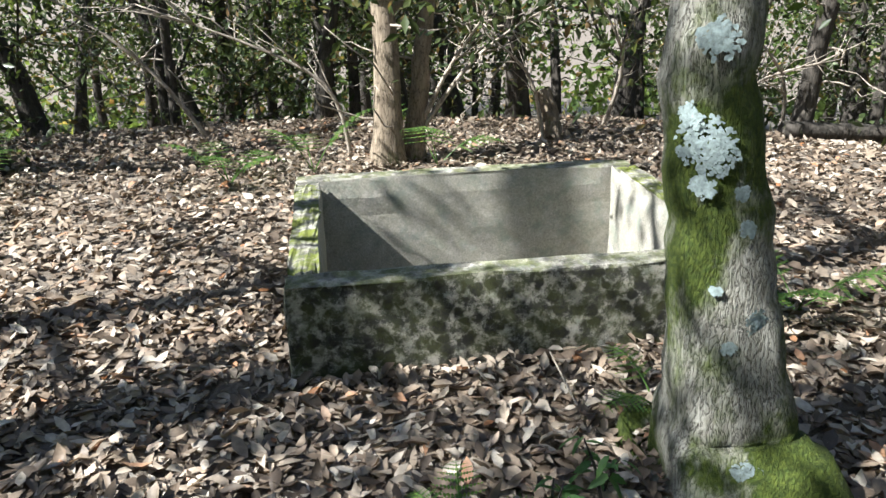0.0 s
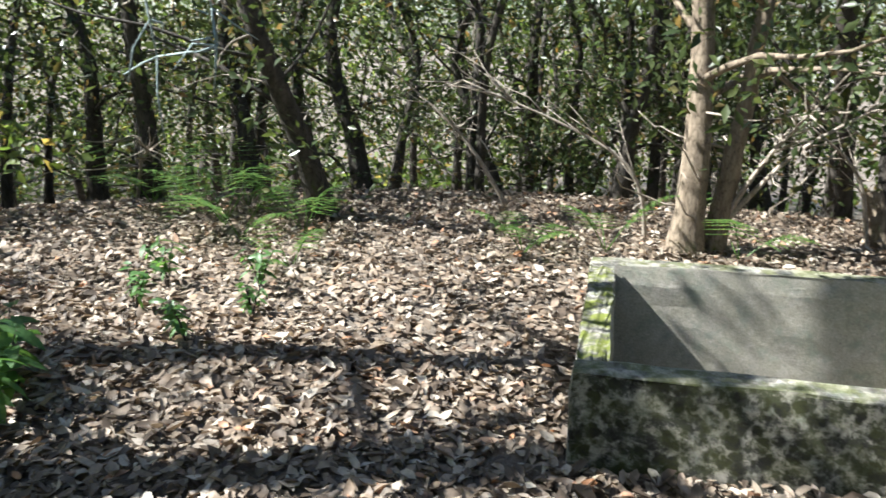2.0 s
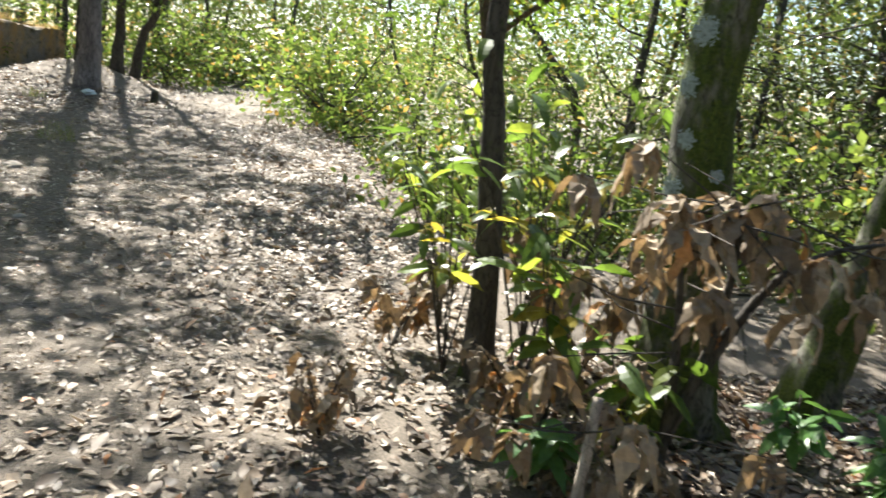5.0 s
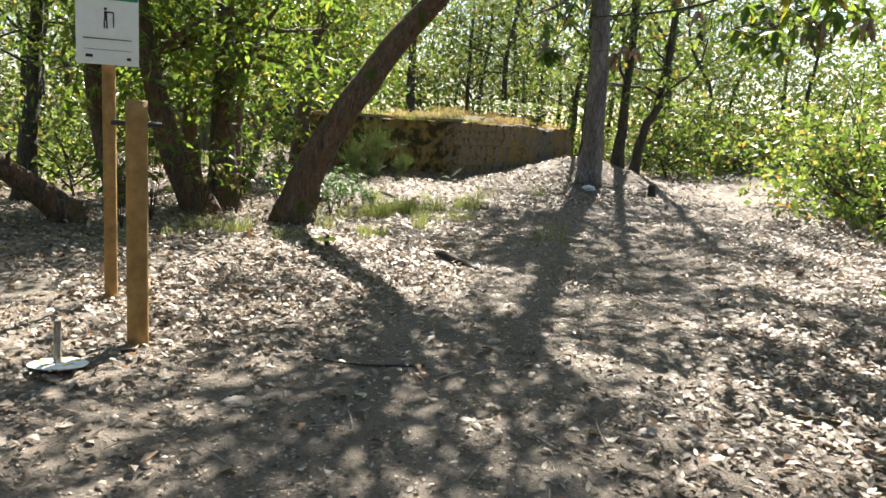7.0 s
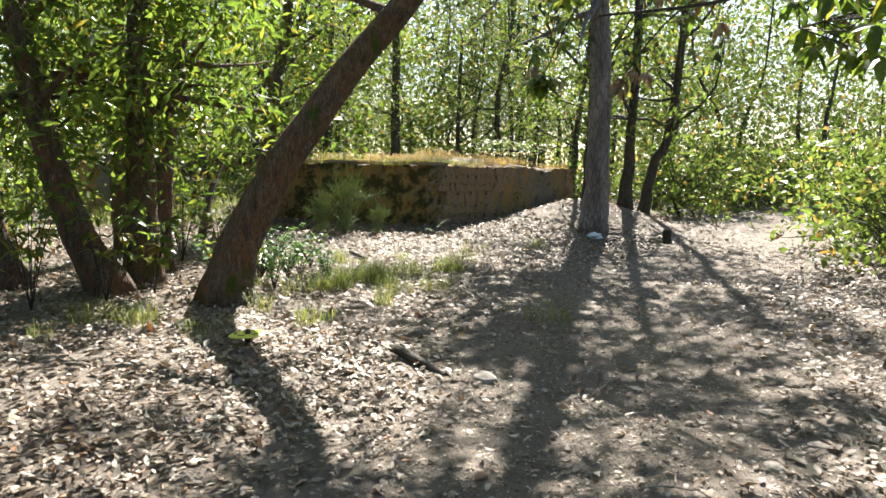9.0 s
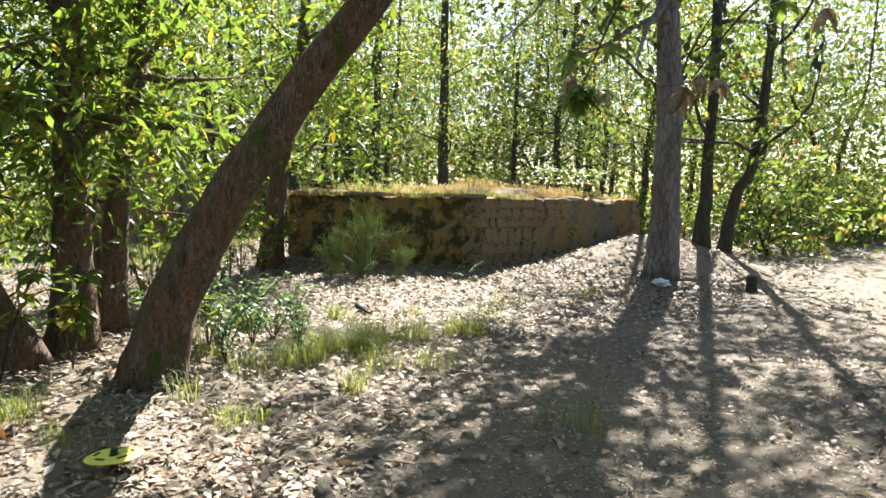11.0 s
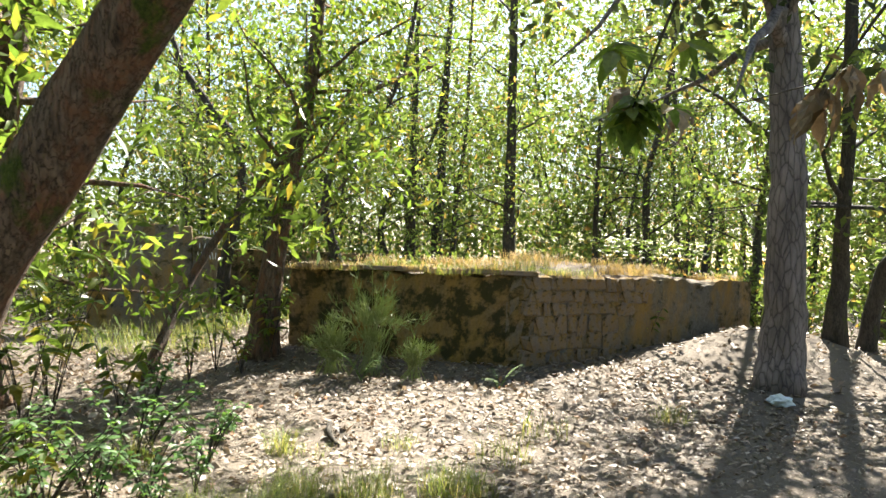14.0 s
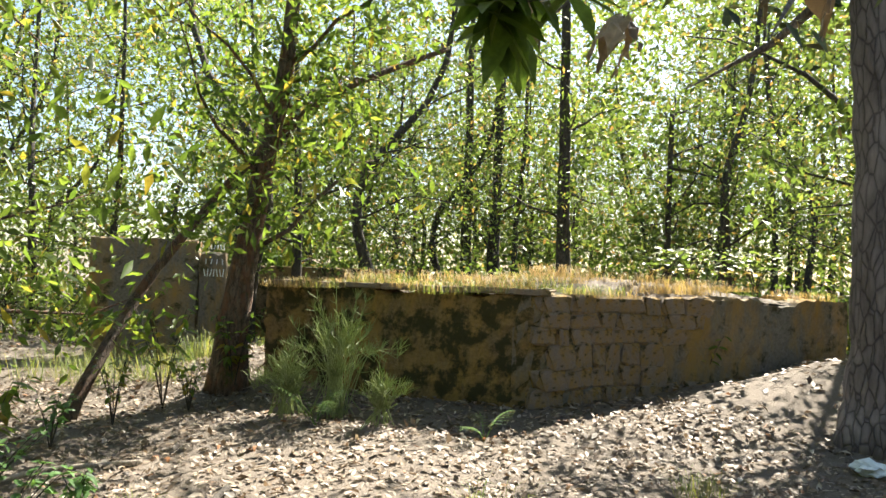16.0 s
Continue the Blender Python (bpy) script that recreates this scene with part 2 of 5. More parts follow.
M_LICHEN = plain("pale_lichen", (0.26, 0.315, 0.31), 0.95, 0, 0.5, 60)
M_MOSS = plain("moss", (0.10, 0.14, 0.02), 0.95, 0, 0.6, 70)
M_LITTERBAG = plain("crumpled_paper", (0.72, 0.80, 0.84), 0.7, 0, 0.1)

# ---- building helpers ----


def mesh_of(name, verts, faces, smooth=False):
    me = bpy.data.meshes.new(name)
    me.from_pydata([tuple(v) for v in verts] if not isinstance(verts, np.ndarray) else verts.tolist(), [], faces if not isinstance(faces, np.ndarray) else faces.tolist())
    if smooth:
        me.polygons.foreach_set("use_smooth", [True] * len(me.polygons))
    me.update()
    return me


def part(name, data, mat, parent=None, label=""):
    """Links a bmesh or a mesh as one mesh object, under a thing or a part."""
    if isinstance(data, bmesh.types.BMesh):
        me = bpy.data.meshes.new(name)
        data.to_mesh(me)
        data.free()
        data = me
    if mat and not data.materials:
        data.materials.append(mat)
    ob = new(name, data)
    if parent is not None:
        ob.parent = parent
    return tagged(ob, label) if label else ob


def thing(name, place, label, category, group="", kind=""):
    e = new(name)
    e.empty_display_size = 0.1
    e.location = place
    return tagged(e, label, category, group, kind)


def rise(x, y):
    """The height of the ground."""
    x, y = np.asarray(x, float), np.asarray(y, float)
    s = -(x * 0.8 + y * 0.6)
    h = 0.02 * np.clip(np.sqrt(np.clip(s, 0, None) ** 2 + 1) - 1, 0, 0.9 / 0.02)
    h = h + 0.62 * np.exp(-(((x + 20.6) / 2.6) ** 2 + ((y + 9.7) / 1.5) ** 2))
    h = h + 0.2 * np.exp(-(((x + 16.3) / 3.2) ** 2 + ((y + 12.2) / 2.6) ** 2))
    h = h + 0.38 * np.exp(-(((x + 14.9) / 1.3) ** 2 + ((y + 14.7) / 1.3) ** 2))
    far = np.hypot(x + 0.5, y - 1.0)
    h = h - np.where(y > 0.25 * x + 2.0, 0.2 * np.clip(far - 6.8, 0, 22), 0)
    h = h + 0.03 * np.sin(1.3 * x + 0.7 * y) * np.cos(0.9 * y - 0.5 * x) + 0.015 * np.sin(3.1 * x) * np.cos(2.7 * y)
    return h


def gz(x, y):
    return float(rise(x, y))


def tube(points, radii, sides=8, wobble=0.0, seed=0, flare=0.0):
    """A bent, tapering limb through the points, as vertices and faces."""
    r = np.random.default_rng(seed)
    P = np.asarray(points, float)
    n = len(P)
    T = np.gradient(P, axis=0)
    T /= np.linalg.norm(T, axis=1)[:, None] + 1e-9
    ref = np.array([1.0, 0.13, 0.07]) if abs(T[0][0]) < 0.8 else np.array([0.1, 1.0, 0.05])
    V, F = [], []
    ph = r.random(4) * 6.28
    a = np.arange(sides) / sides * 2 * math.pi
    for i in range(n):
        u = np.cross(T[i], ref)
        u /= np.linalg.norm(u)
        w = np.cross(T[i], u)
        k = i / max(n - 1, 1)
        rad = radii[i] * (1 + wobble * (0.6 * np.sin(3 * a + ph[0] + 3 * k) + 0.5 * np.sin(5 * a + ph[1] - 9 * k) + 0.4 * r.normal(size=sides)))
        if flare:
            rad = rad + radii[i] * flare * math.exp(-k * 10) * (0.6 + 0.6 * np.clip(np.sin(4 * a + ph[2]), -0.3, 1))
        V.append(P[i] + np.outer(np.cos(a) * rad, u) + np.outer(np.sin(a) * rad, w))
    for i in range(n - 1):
        for j in range(sides):
            k = (j + 1) % sides
            F.append((i * sides + j, i * sides + k, (i + 1) * sides + k, (i + 1) * sides + j))
    F.append(tuple(range(sides - 1, -1, -1)))
    F.append(tuple((n - 1) * sides + j for j in range(sides)))
    return np.vstack(V), F


def joined(pieces):
    V, F, o = [], [], 0
    for v, f in pieces:
        V.append(v)
        F += [tuple(int(i) + o for i in q) for q in f]
        o += len(v)
    return np.vstack(V), F


def spline(points, n):
    """A smooth line of n points through the given ones."""
    P = np.asarray(points, float)
    t = np.linspace(0, len(P) - 1, n)
    i = np.clip(t.astype(int), 0, len(P) - 2)
    f = (t - i)[:, None]
    p0, p1, p2, p3 = P[np.clip(i - 1, 0, None)], P[i], P[i + 1], P[np.clip(i + 2, None, len(P) - 1)]
    return 0.5 * (2 * p1 + (p2 - p0) * f + (2 * p0 - 5 * p1 + 4 * p2 - p3) * f ** 2 + (3 * p1 - p0 - 3 * p2 + p3) * f ** 3)


def leaf_cloud(centres, size, r, aspect=0.45, droop=0.2, flat=0.0):
    """Small folded leaves at the centres, each a shape of two faces."""
    n = len(centres)
    d = r.normal(size=(n, 3))
    d[:, 2] = d[:, 2] * (1 - flat) - droop
    d /= np.linalg.norm(d, axis=1)[:, None]
    up = r.normal(size=(n, 3))
    up[:, 2] += 0.8 + 2 * flat
    s = np.cross(d, up)
    s /= np.linalg.norm(s, axis=1)[:, None] + 1e-9
    nn = np.cross(s, d)
    L = (size * r.uniform(0.6, 1.3, n))[:, None]
    w = L * aspect * 0.5
    base, tip = centres, centres + d * L
    mid = centres + d * L * 0.45
    V = np.stack([base, mid + s * w + nn * w * 0.35, tip, mid - s * w + nn * w * 0.35], 1).reshape(-1, 3)
    o = np.arange(n)[:, None] * 4
    F = np.concatenate([o + [0, 1, 2], o + [0, 2, 3]], 1).reshape(-1, 3)
    return V, F


def leaf_mesh(name, V, F):
    me = bpy.data.meshes.new(name)
    me.vertices.add(len(V))
    me.vertices.foreach_set("co", V.astype(np.float32).ravel())
    k = F.shape[1]
    me.loops.add(F.size)
    me.loops.foreach_set("vertex_index", F.astype(np.int32).ravel())
    me.polygons.add(len(F))
    me.polygons.foreach_set("loop_start", np.arange(len(F), dtype=np.int32) * k)
    me.update(calc_edges=True)
    me.validate()
    return me


def broad_leaf(length, width, curl=0.35, fold=0.25, seg=7, teeth=True):
    """One lance-shaped, toothed leaf along +x, with its midrib folded: vertices and faces."""
    V, F = [], []
    for i in range(seg + 1):
        k = i / seg
        w = width * 0.5 * (math.sin(math.pi * min(1, k ** 0.8)) ** 0.8 if 0 < k < 1 else 0.02)
        if teeth and 0 < i < seg:
            w *= 1.12 if i % 2 else 0.9
        z = -curl * length * k * k
        V += [(k * length, 0, z), (k * length - 0.02 * length, w, z + fold * w), (k * length - 0.02 * length, -w, z + fold * w)]
    for i in range(seg):
        a, c = 3 * i, 3 * i + 3
        F += [(a, c, c + 1, a + 1), (a, a + 2, c + 2, c)]
    return np.array(V), F


def turned(V, m):
    M = np.array(m)
    return V @ M[:3, :3].T + M[:3, 3]


def box_bm(sx, sy, sz, bevel=0.01, at=(0, 0, 0)):
    bm = bmesh.new()
    bmesh.ops.create_cube(bm, size=1, matrix=Matrix.LocRotScale(at, None, (sx, sy, sz)))
    if bevel:
        bmesh.ops.bevel(bm, geom=bm.edges[:], offset=bevel, segments=2, profile=0.6, affect="EDGES")
    return bm


# ---- the ground ----
fine_x, fine_y = np.arange(-34, 9.01, 0.2), np.arange(-23, 14.01, 0.2)
far_step = np.array([3, 8, 18, 40, 90, 200, 450.0])
gx = np.concatenate([fine_x[0] - far_step[::-1], fine_x, fine_x[-1] + far_step])
gy = np.concatenate([fine_y[0] - far_step[::-1], fine_y, fine_y[-1] + far_step])
GX, GY = np.meshgrid(gx, gy)
rough = rng.normal(size=GX.shape) * 0.006
TANK_TURN, TX, TY = radians(9.5), -0.535, 2.655
TW, TD, TH, TT = 2.06, 1.68, 0.45, 0.155     # the tank's width, depth, height, thickness
tu = (GX - TX) * math.cos(TANK_TURN) + (GY - TY) * math.sin(TANK_TURN)
tv = -(GX - TX) * math.sin(TANK_TURN) + (GY - TY) * math.cos(TANK_TURN)
rough = rough - 0.9 * ((tu > 0.07) & (tu < TW - 0.07) & (tv > 0.07) & (tv < TD - 0.07))   # the pit under the tank
GV = np.stack([GX, GY, rise(GX, GY) + rough], -1).reshape(-1, 3)
nx, ny = len(gx), len(gy)
ii = (np.arange(ny - 1)[:, None] * nx + np.arange(nx - 1)[None]).ravel()
ground_mesh = leaf_mesh("ground", GV, np.stack([ii, ii + 1, ii + nx + 1, ii + nx], 1))
ground_mesh.polygons.foreach_set("use_smooth", [True] * len(ground_mesh.polygons))
tagged(part("ground", ground_mesh, M_EARTH), "trodden brown forest earth with small roots and grit", "ground", kind="structure")

# ---- trodden way ----
WAY = np.array([(-0.5, -3.0), (-4.5, -3.2), (-8.0, -3.6), (-13.0, -5.6), (-18.0, -5.4), (-24.0, -5.8), (-31.0, -7.2), (-40.0, -9.0)])


def way_distance(x, y):
    """How far a place lies from the middle of the trodden way."""
    x, y = np.asarray(x, float), np.asarray(y, float)
    best = np.full(x.shape, 1e9)
    for a, c in zip(WAY[:-1], WAY[1:]):
        d = c - a
        k = np.clip(((x - a[0]) * d[0] + (y - a[1]) * d[1]) / (d @ d), 0, 1)
        best = np.minimum(best, np.hypot(x - a[0] - k * d[0], y - a[1] - k * d[1]))
    return best


# ---- concrete tank ----
def rough_prism(bm, sx, sy, sz, at, jitter, seed, cuts=(14, 3, 5)):
    """A beam of concrete with worn edges and an uneven skin."""
    r = np.random.default_rng(seed)
    made = bmesh.ops.create_cube(bm, size=1)["verts"]
    bmesh.ops.subdivide_edges(bm, edges=bm.edges[:], cuts=9, use_grid_fill=True)
    for v in bm.verts:
        c = [v.co.x, v.co.y, v.co.z]
        edge = sum(abs(abs(k) - 0.5) < 1e-4 for k in c)
        p = Vector((c[0] * sx, c[1] * sy, c[2] * sz))
        if edge >= 2:
            for i in range(3):
                if abs(abs(c[i]) - 0.5) < 1e-4:
                    p[i] *= 1 - r.uniform(0.3, 1.4) * 0.012 / max((sx, sy, sz)[i] * 0.5, 0.01)
        p += Vector(r.normal(size=3) * jitter)
        v.co = p + Vector(at)
    return bm


def weathering(ob, outward):
    """Marks which faces are crusted and darkened for tree shade (outside) and which are mossy (tops)."""
    me = ob.data
    a = me.attributes.new("weathered", "FLOAT", "FACE")
    c = me.attributes.new("mossy", "FLOAT", "FACE")
    for f in me.polygons:
        out = f.normal.dot(Vector(outward))
        a.data[f.index].value = 1.0 if out > 0.5 else 0.6 if f.normal.z > 0.5 else 0.08
        c.data[f.index].value = (0.45 if abs(outward[1]) > 0.5 else 1.0) if f.normal.z > 0.5 else 0.25 if out > 0.5 else 0.12


tank = thing("concrete_tank", (0.0, 0.0, 0.0), "open rectangular concrete tank crusted with black lichen and moss", "tank")
tank.matrix_basis = Matrix.Translation((TX, TY, -0.05)) @ Matrix.Rotation(TANK_TURN, 4, "Z")
for nm, sx, sy, at, out in (("front_wall", TW, TT, (TW / 2, TT / 2), (0, -1, 0)), ("back_wall", TW, TT, (TW / 2, TD - TT / 2), (0, 1, 0)),
                            ("side_wall", TT, TD - 2 * TT - 0.004, (TT / 2, TD / 2), (-1, 0, 0)), ("side_wall", TT, TD - 2 * TT - 0.004, (TW - TT / 2, TD / 2), (1, 0, 0))):
    bm = rough_prism(bmesh.new(), sx, sy, TH + 0.7, (at[0], at[1], (TH + 0.7) / 2 - 0.7), 0.0035, len(nm) + int(at[0] * 10))
    weathering(part(nm, bm, M_CONCRETE, tank), out)
part("tank_floor", box_bm(TW - 2 * TT, TD - 2 * TT, 0.06, 0, (TW / 2, TD / 2, -0.5)), M_CONCRETE, tank)

# ---- trees ----
TRAIL = np.array([(0.1, 0.0), (-1.0, -0.7), (-2.0, -1.1), (-3.0, -1.55), (-4.0, -2.0), (-5.2, -2.45), (-6.5, -2.9), (-7.7, -3.4), (-9.0, -4.0), (-10.2, -4.4), (-11.3, -4.7), (-12.3, -5.6)])


def crown_points(r, limbs, n, spread):
    """Places for leaves, gathered in clumps along the outer parts of the limbs."""
    out = []
    per = max(1, n // max(1, len(limbs)))
    for pts in limbs:
        P = np.asarray(pts)
        k = r.uniform(0.2, 1.0, max(3, per // 16))
        at = P[np.clip((k * (len(P) - 1)).astype(int), 0, len(P) - 1)] + r.normal(size=(len(k), 3)) * spread * np.array([1.15, 1.15, 0.75])
        which = r.integers(0, len(at), per)
        out.append(at[which] + r.normal(size=(per, 3)) * spread * np.array([0.4, 0.4, 0.2]))
    return np.vstack(out)


def over_trail(P, place, far=2.3, high=4.3):
    """Which points hang low over the trail, where branches are broken away."""
    W = np.asarray(P) + np.asarray(place)
    d = np.min(np.hypot(W[:, None, 0] - TRAIL[None, :, 0], W[:, None, 1] - TRAIL[None, :, 1]), 1)
    return (d < far) & (W[:, 2] < high)


def limbs_of(r, trunk, count, length, low=0.35, rise_=0.5, bend=0.25):
    """Limbs that leave the trunk and bend up and about."""
    out = []
    for k in range(count):
        f = low + (1 - low) * (k + r.random()) / count
        i = min(int(f * (len(trunk) - 1)), len(trunk) - 2)
        p = trunk[i] + (trunk[i + 1] - trunk[i]) * (f * (len(trunk) - 1) - i)
        a = r.uniform(0, 6.28)
        L = length * r.uniform(0.6, 1.2) * (1.15 - 0.6 * f)
        d = np.array([math.cos(a), math.sin(a), r.uniform(0.1, 0.9) * rise_ * 2])
        d /= np.linalg.norm(d)
        pts = [p]
        for _ in range(5):
            d = d + r.normal(size=3) * bend
            d /= np.linalg.norm(d)
            pts.append(pts[-1] + d * L / 5)
        out.append(np.array(pts))
    return out


def tree(place, line, r0, r1, bark, leaf, label, category="tree", group="", name="tree", leaves=3000, size=0.11, limbs=9, reach=2.2, low=0.4, seed=1, sides=12, flare=0.5,
         twigs=0, spread=0.45, aspect=0.45, wobble=0.05, n=16):
    """A tree: line gives the trunk's bends from its foot at (0, 0, 0)."""
    r = np.random.default_rng(seed)
    e = thing(name, place, label, category, group)
    T = spline(line, n)
    T[2:-1, :2] += r.normal(size=(n - 3, 2)) * r0 * (0.12 if n < 18 else 0.035)
    k = np.linspace(0, 1, n)
    V, F = tube(T, r0 + (r1 - r0) * k, sides, wobble, seed, flare)
    V[:sides, 2] -= 0.12
    part("trunk", mesh_of("trunk", V, F, True), bark, e)
    L = limbs_of(r, T, limbs, reach, low)
    L = [q for q in L if not over_trail(q, place).any()] or L[:1]
    for q in L:
        V, F = tube(q, np.linspace(max(r1 * 0.7, 0.012), 0.006, len(q)), 5, 0.05, seed)
        part("branch", mesh_of("branch", V, F, True), bark, e)
    if twigs:
        W = []
        for q in limbs_of(r, T, twigs, reach * 0.45, 0.12, 0.2, 0.4):
            W.append(tube(q, np.linspace(0.012, 0.003, len(q)), 4, 0, seed))
        V, F = joined(W)
        part("twig_spray", mesh_of("twig_spray", V, F, True), M_TWIG, e, "bare dead twigs")["kind"] = "stuff"
    if leaves:
        C = crown_points(r, L, leaves, spread)
        V, F = leaf_cloud(C[~over_trail(C, place)], size, r, aspect)
        part("crown", leaf_mesh("crown", V, F), leaf, e)["kind"] = "stuff"
    return e


def canopy(e, start, x0, x1, y0, y1, z, cover, seed, leaf):
    """High sprays of leaves on limbs from a tree's top, added to shade the ground."""
    r = np.random.default_rng(seed)
    base = np.array(e.location)
    gx_, gy_ = np.meshgrid(np.arange(x0, x1, 0.6), np.arange(y0, y1, 0.6))
    C = np.stack([gx_.ravel(), gy_.ravel(), np.full(gx_.size, z)], 1) + r.normal(size=(gx_.size, 3)) * np.array([0.22, 0.22, 0.5])
    patchy = 0.5 + 0.5 * np.sin(1.7 * C[:, 0] + 1.3 * np.sin(1.1 * C[:, 1])) * np.cos(1.5 * C[:, 1] + 0.7 * C[:, 0])
    C = C[r.random(len(C)) < cover * (0.55 + 0.9 * patchy)]
    for k in range(12):
        p = C[int(r.integers(len(C)))] - base
        a = np.array(start, float)
        q = spline([a, a + (p - a) * 0.35 + (0, 0, 0.5), a + (p - a) * 0.7 + (0, 0, 0.35), p], 9)
        V, F = tube(q, np.linspace(0.035, 0.008, 9), 5, 0.05, seed + k)
        part("branch", mesh_of("branch", V, F, True), M_BARK_D, e)
    P = np.repeat(C - base, 48, 0)
    P = P + r.normal(size=P.shape) * np.array([0.24, 0.24, 0.13])
    V, F = leaf_cloud(P, 0.19, r, 0.4, 0.1, 0.4)
    part("canopy", leaf_mesh("canopy", V, F), leaf, e)["kind"] = "stuff"


# the lichened tree beside the tank
LT = (1.02, 2.0)
lichen_tree = tree((LT[0], LT[1], gz(*LT)), [(0.02, 0, 0), (-0.03, 0.02, 0.3), (-0.11, 0.05, 0.85), (-0.17, 0.08, 1.45), (-0.1, 0.15, 2.6), (0.1, 0.2, 4.5), (0.2, 0.1, 7.0)], 0.188, 0.06,
                   M_BARK_L, M_DARK, "grey mossy trunk with pale lichen rosettes beside the concrete tank", "tree", leaves=2600, size=0.08, limbs=10, reach=2.6, low=0.66, seed=3, sides=40, flare=1.25, n=44, wobble=0.012)


def rosette(parent, centre, normal, rad, seed, mat=M_LICHEN, name="lichen"):
    """A crust of small upturned lobes on bark."""
    r = np.random.default_rng(seed)
    nrm = Vector(normal).normalized()
    u = nrm.orthogonal().normalized()
    w = nrm.cross(u)
    pcs = []
    for _ in range(int(60 + 900 * rad * rad / 0.0064 * 0.35)):
        a, q = r.uniform(0, 6.28), rad * math.sqrt(r.random()) * (0.75 + 0.25 * math.sin(3 * r.uniform(0, 6.28)))
        c = Vector(centre) + u * (q * math.cos(a)) + w * (q * math.sin(a) * 1.15) - nrm * (q * q / 0.36)
        s = r.uniform(0.004, 0.009)
        pts = []
        for j in range(6):
            b_ = j / 6 * 6.28 + r.random()
            pts.append(c + (u * math.cos(b_) + w * math.sin(b_)) * s * r.uniform(0.6, 1.3) + nrm * (0.003 + s * 0.25 * r.random()))
        pts.append(c + nrm * 0.004)
        pcs.append((np.array([tuple(p) for p in pts]), [(j, (j + 1) % 6, 6) for j in range(6)]))
    V, F = joined(pcs)
    return part(name, mesh_of(name, V, F), mat, parent)


EYE0 = Vector((0.15, -0.05, 1.6))
for dx, z, rad, turn, sd in ((-0.03, 1.12, 0.085, -0.1, 1), (0.0, 1.40, 0.055, 0.12, 2), (-0.10, 1.20, 0.035, -0.4, 3), (0.10, 0.15, 0.065, 0.3, 4), (-0.10, 0.14, 0.035, -0.35, 5),
                             (0.12, 0.62, 0.04, 0.75, 6), (-0.02, 1.01, 0.035, -0.2, 7), (0.10, 0.9, 0.025, 0.6, 8), (0.02, 0.55, 0.02, 0.2, 9), (0.08, 1.0, 0.02, 0.5, 10), (0.0, 0.72, 0.016, 0.0, 11)):
    axis = Vector((-0.03 - 0.13 * z * 0.9 + 0.02, 0.04 * z + 0.01, z))
    face = -0.36 + turn
    nrm = Vector((math.sin(face), -math.cos(face), 0.05))
    rad0 = 0.168 - 0.03 * z / 1.4 + 0.1 * math.exp(-z * 5)
    rosette(lichen_tree, axis + nrm * rad0, nrm, rad, sd)

# the two-stemmed tree behind the tank
tree((-0.42, 6.05, gz(-0.42, 6.05)), [(0, 0, 0), (0.02, 0, 0.6), (0.0, 0.05, 1.4), (-0.1, 0.1, 3.0), (0, 0.2, 5.5)], 0.125, 0.05, M_BARK_T, M_DARK, "tan-barked tree with two stems behind the concrete tank", leaves=2600, size=0.09,
     limbs=9, reach=2.4, low=0.42, seed=11, sides=16, twigs=7, n=20)
tree((-0.22, 6.2, gz(-0.22, 6.2)), [(0, 0, 0), (0.06, 0, 0.6), (0.16, 0.05, 1.4), (0.3, 0.1, 3.0), (0.5, 0.2, 5.0)], 0.085, 0.04, M_BARK_T, M_DARK, "slender tan-barked stem leaning from the twin tree", leaves=1800, size=0.09,
     limbs=7, reach=2.2, low=0.45, seed=12, sides=12, twigs=8, n=16)
# mossy trees where the camera turns
mossy = tree((-3.98, 1.0, gz(-3.98, 1.0)), [(0, 0, 0), (0.0, -0.02, 0.5), (0.0, -0.05, 1.2), (0.0, -0.1, 2.0), (0.1, 0.3, 4.0), (0.3, 0.5, 7.5)], 0.205, 0.09, M_BARK_M, M_LIGHT, "thick mossy chestnut trunk among withered leaves", leaves=650, size=0.14,
     limbs=7, reach=2.6, low=0.66, seed=13, sides=24, flare=0.8, n=26)
tree((-4.28, 1.9, gz(-4.28, 1.9)), [(0, 0, 0), (0.03, 0.05, 0.4), (0.09, 0.15, 1.1), (0.16, 0.28, 1.9), (0.55, 0.5, 3.2), (0.8, 0.9, 6.0)], 0.15, 0.07, M_BARK_M, M_LIGHT, "leaning mossy tree trunk on dry leaves", leaves=550, size=0.13,
     limbs=6, reach=2.4, low=0.66, seed=14, sides=20, flare=0.5, n=22)
tree((-4.22, 0.0, gz(-4.22, 0.0)), [(0, 0, 0), (0.0, -0.03, 0.6), (-0.02, -0.1, 1.4), (-0.03, -0.15, 2.1), (0.1, -0.1, 5.0)], 0.082, 0.04, M_BARK_D, M_CHESTNUT, "thin dark chestnut stem with fresh shoots at its foot", leaves=2000, size=0.17,
     limbs=10, reach=2.5, low=0.6, seed=15, sides=14, aspect=0.3, n=18)
for k, (z, turn, rad) in enumerate(((1.75, -0.75, 0.06), (1.5, -0.6, 0.05), (1.25, -0.85, 0.07), (0.95, -0.7, 0.05), (1.35, 0.35, 0.035), (0.75, -0.8, 0.06), (1.1, 0.1, 0.03), (2.0, -0.5, 0.07))):
    nrm = Vector((math.cos(turn - 0.3), math.sin(turn - 0.3), 0.0))
    rosette(mossy, Vector((0.0, -0.05 * z, z)) + nrm * (0.196 - 0.012 * z), nrm, rad, 60 + k)
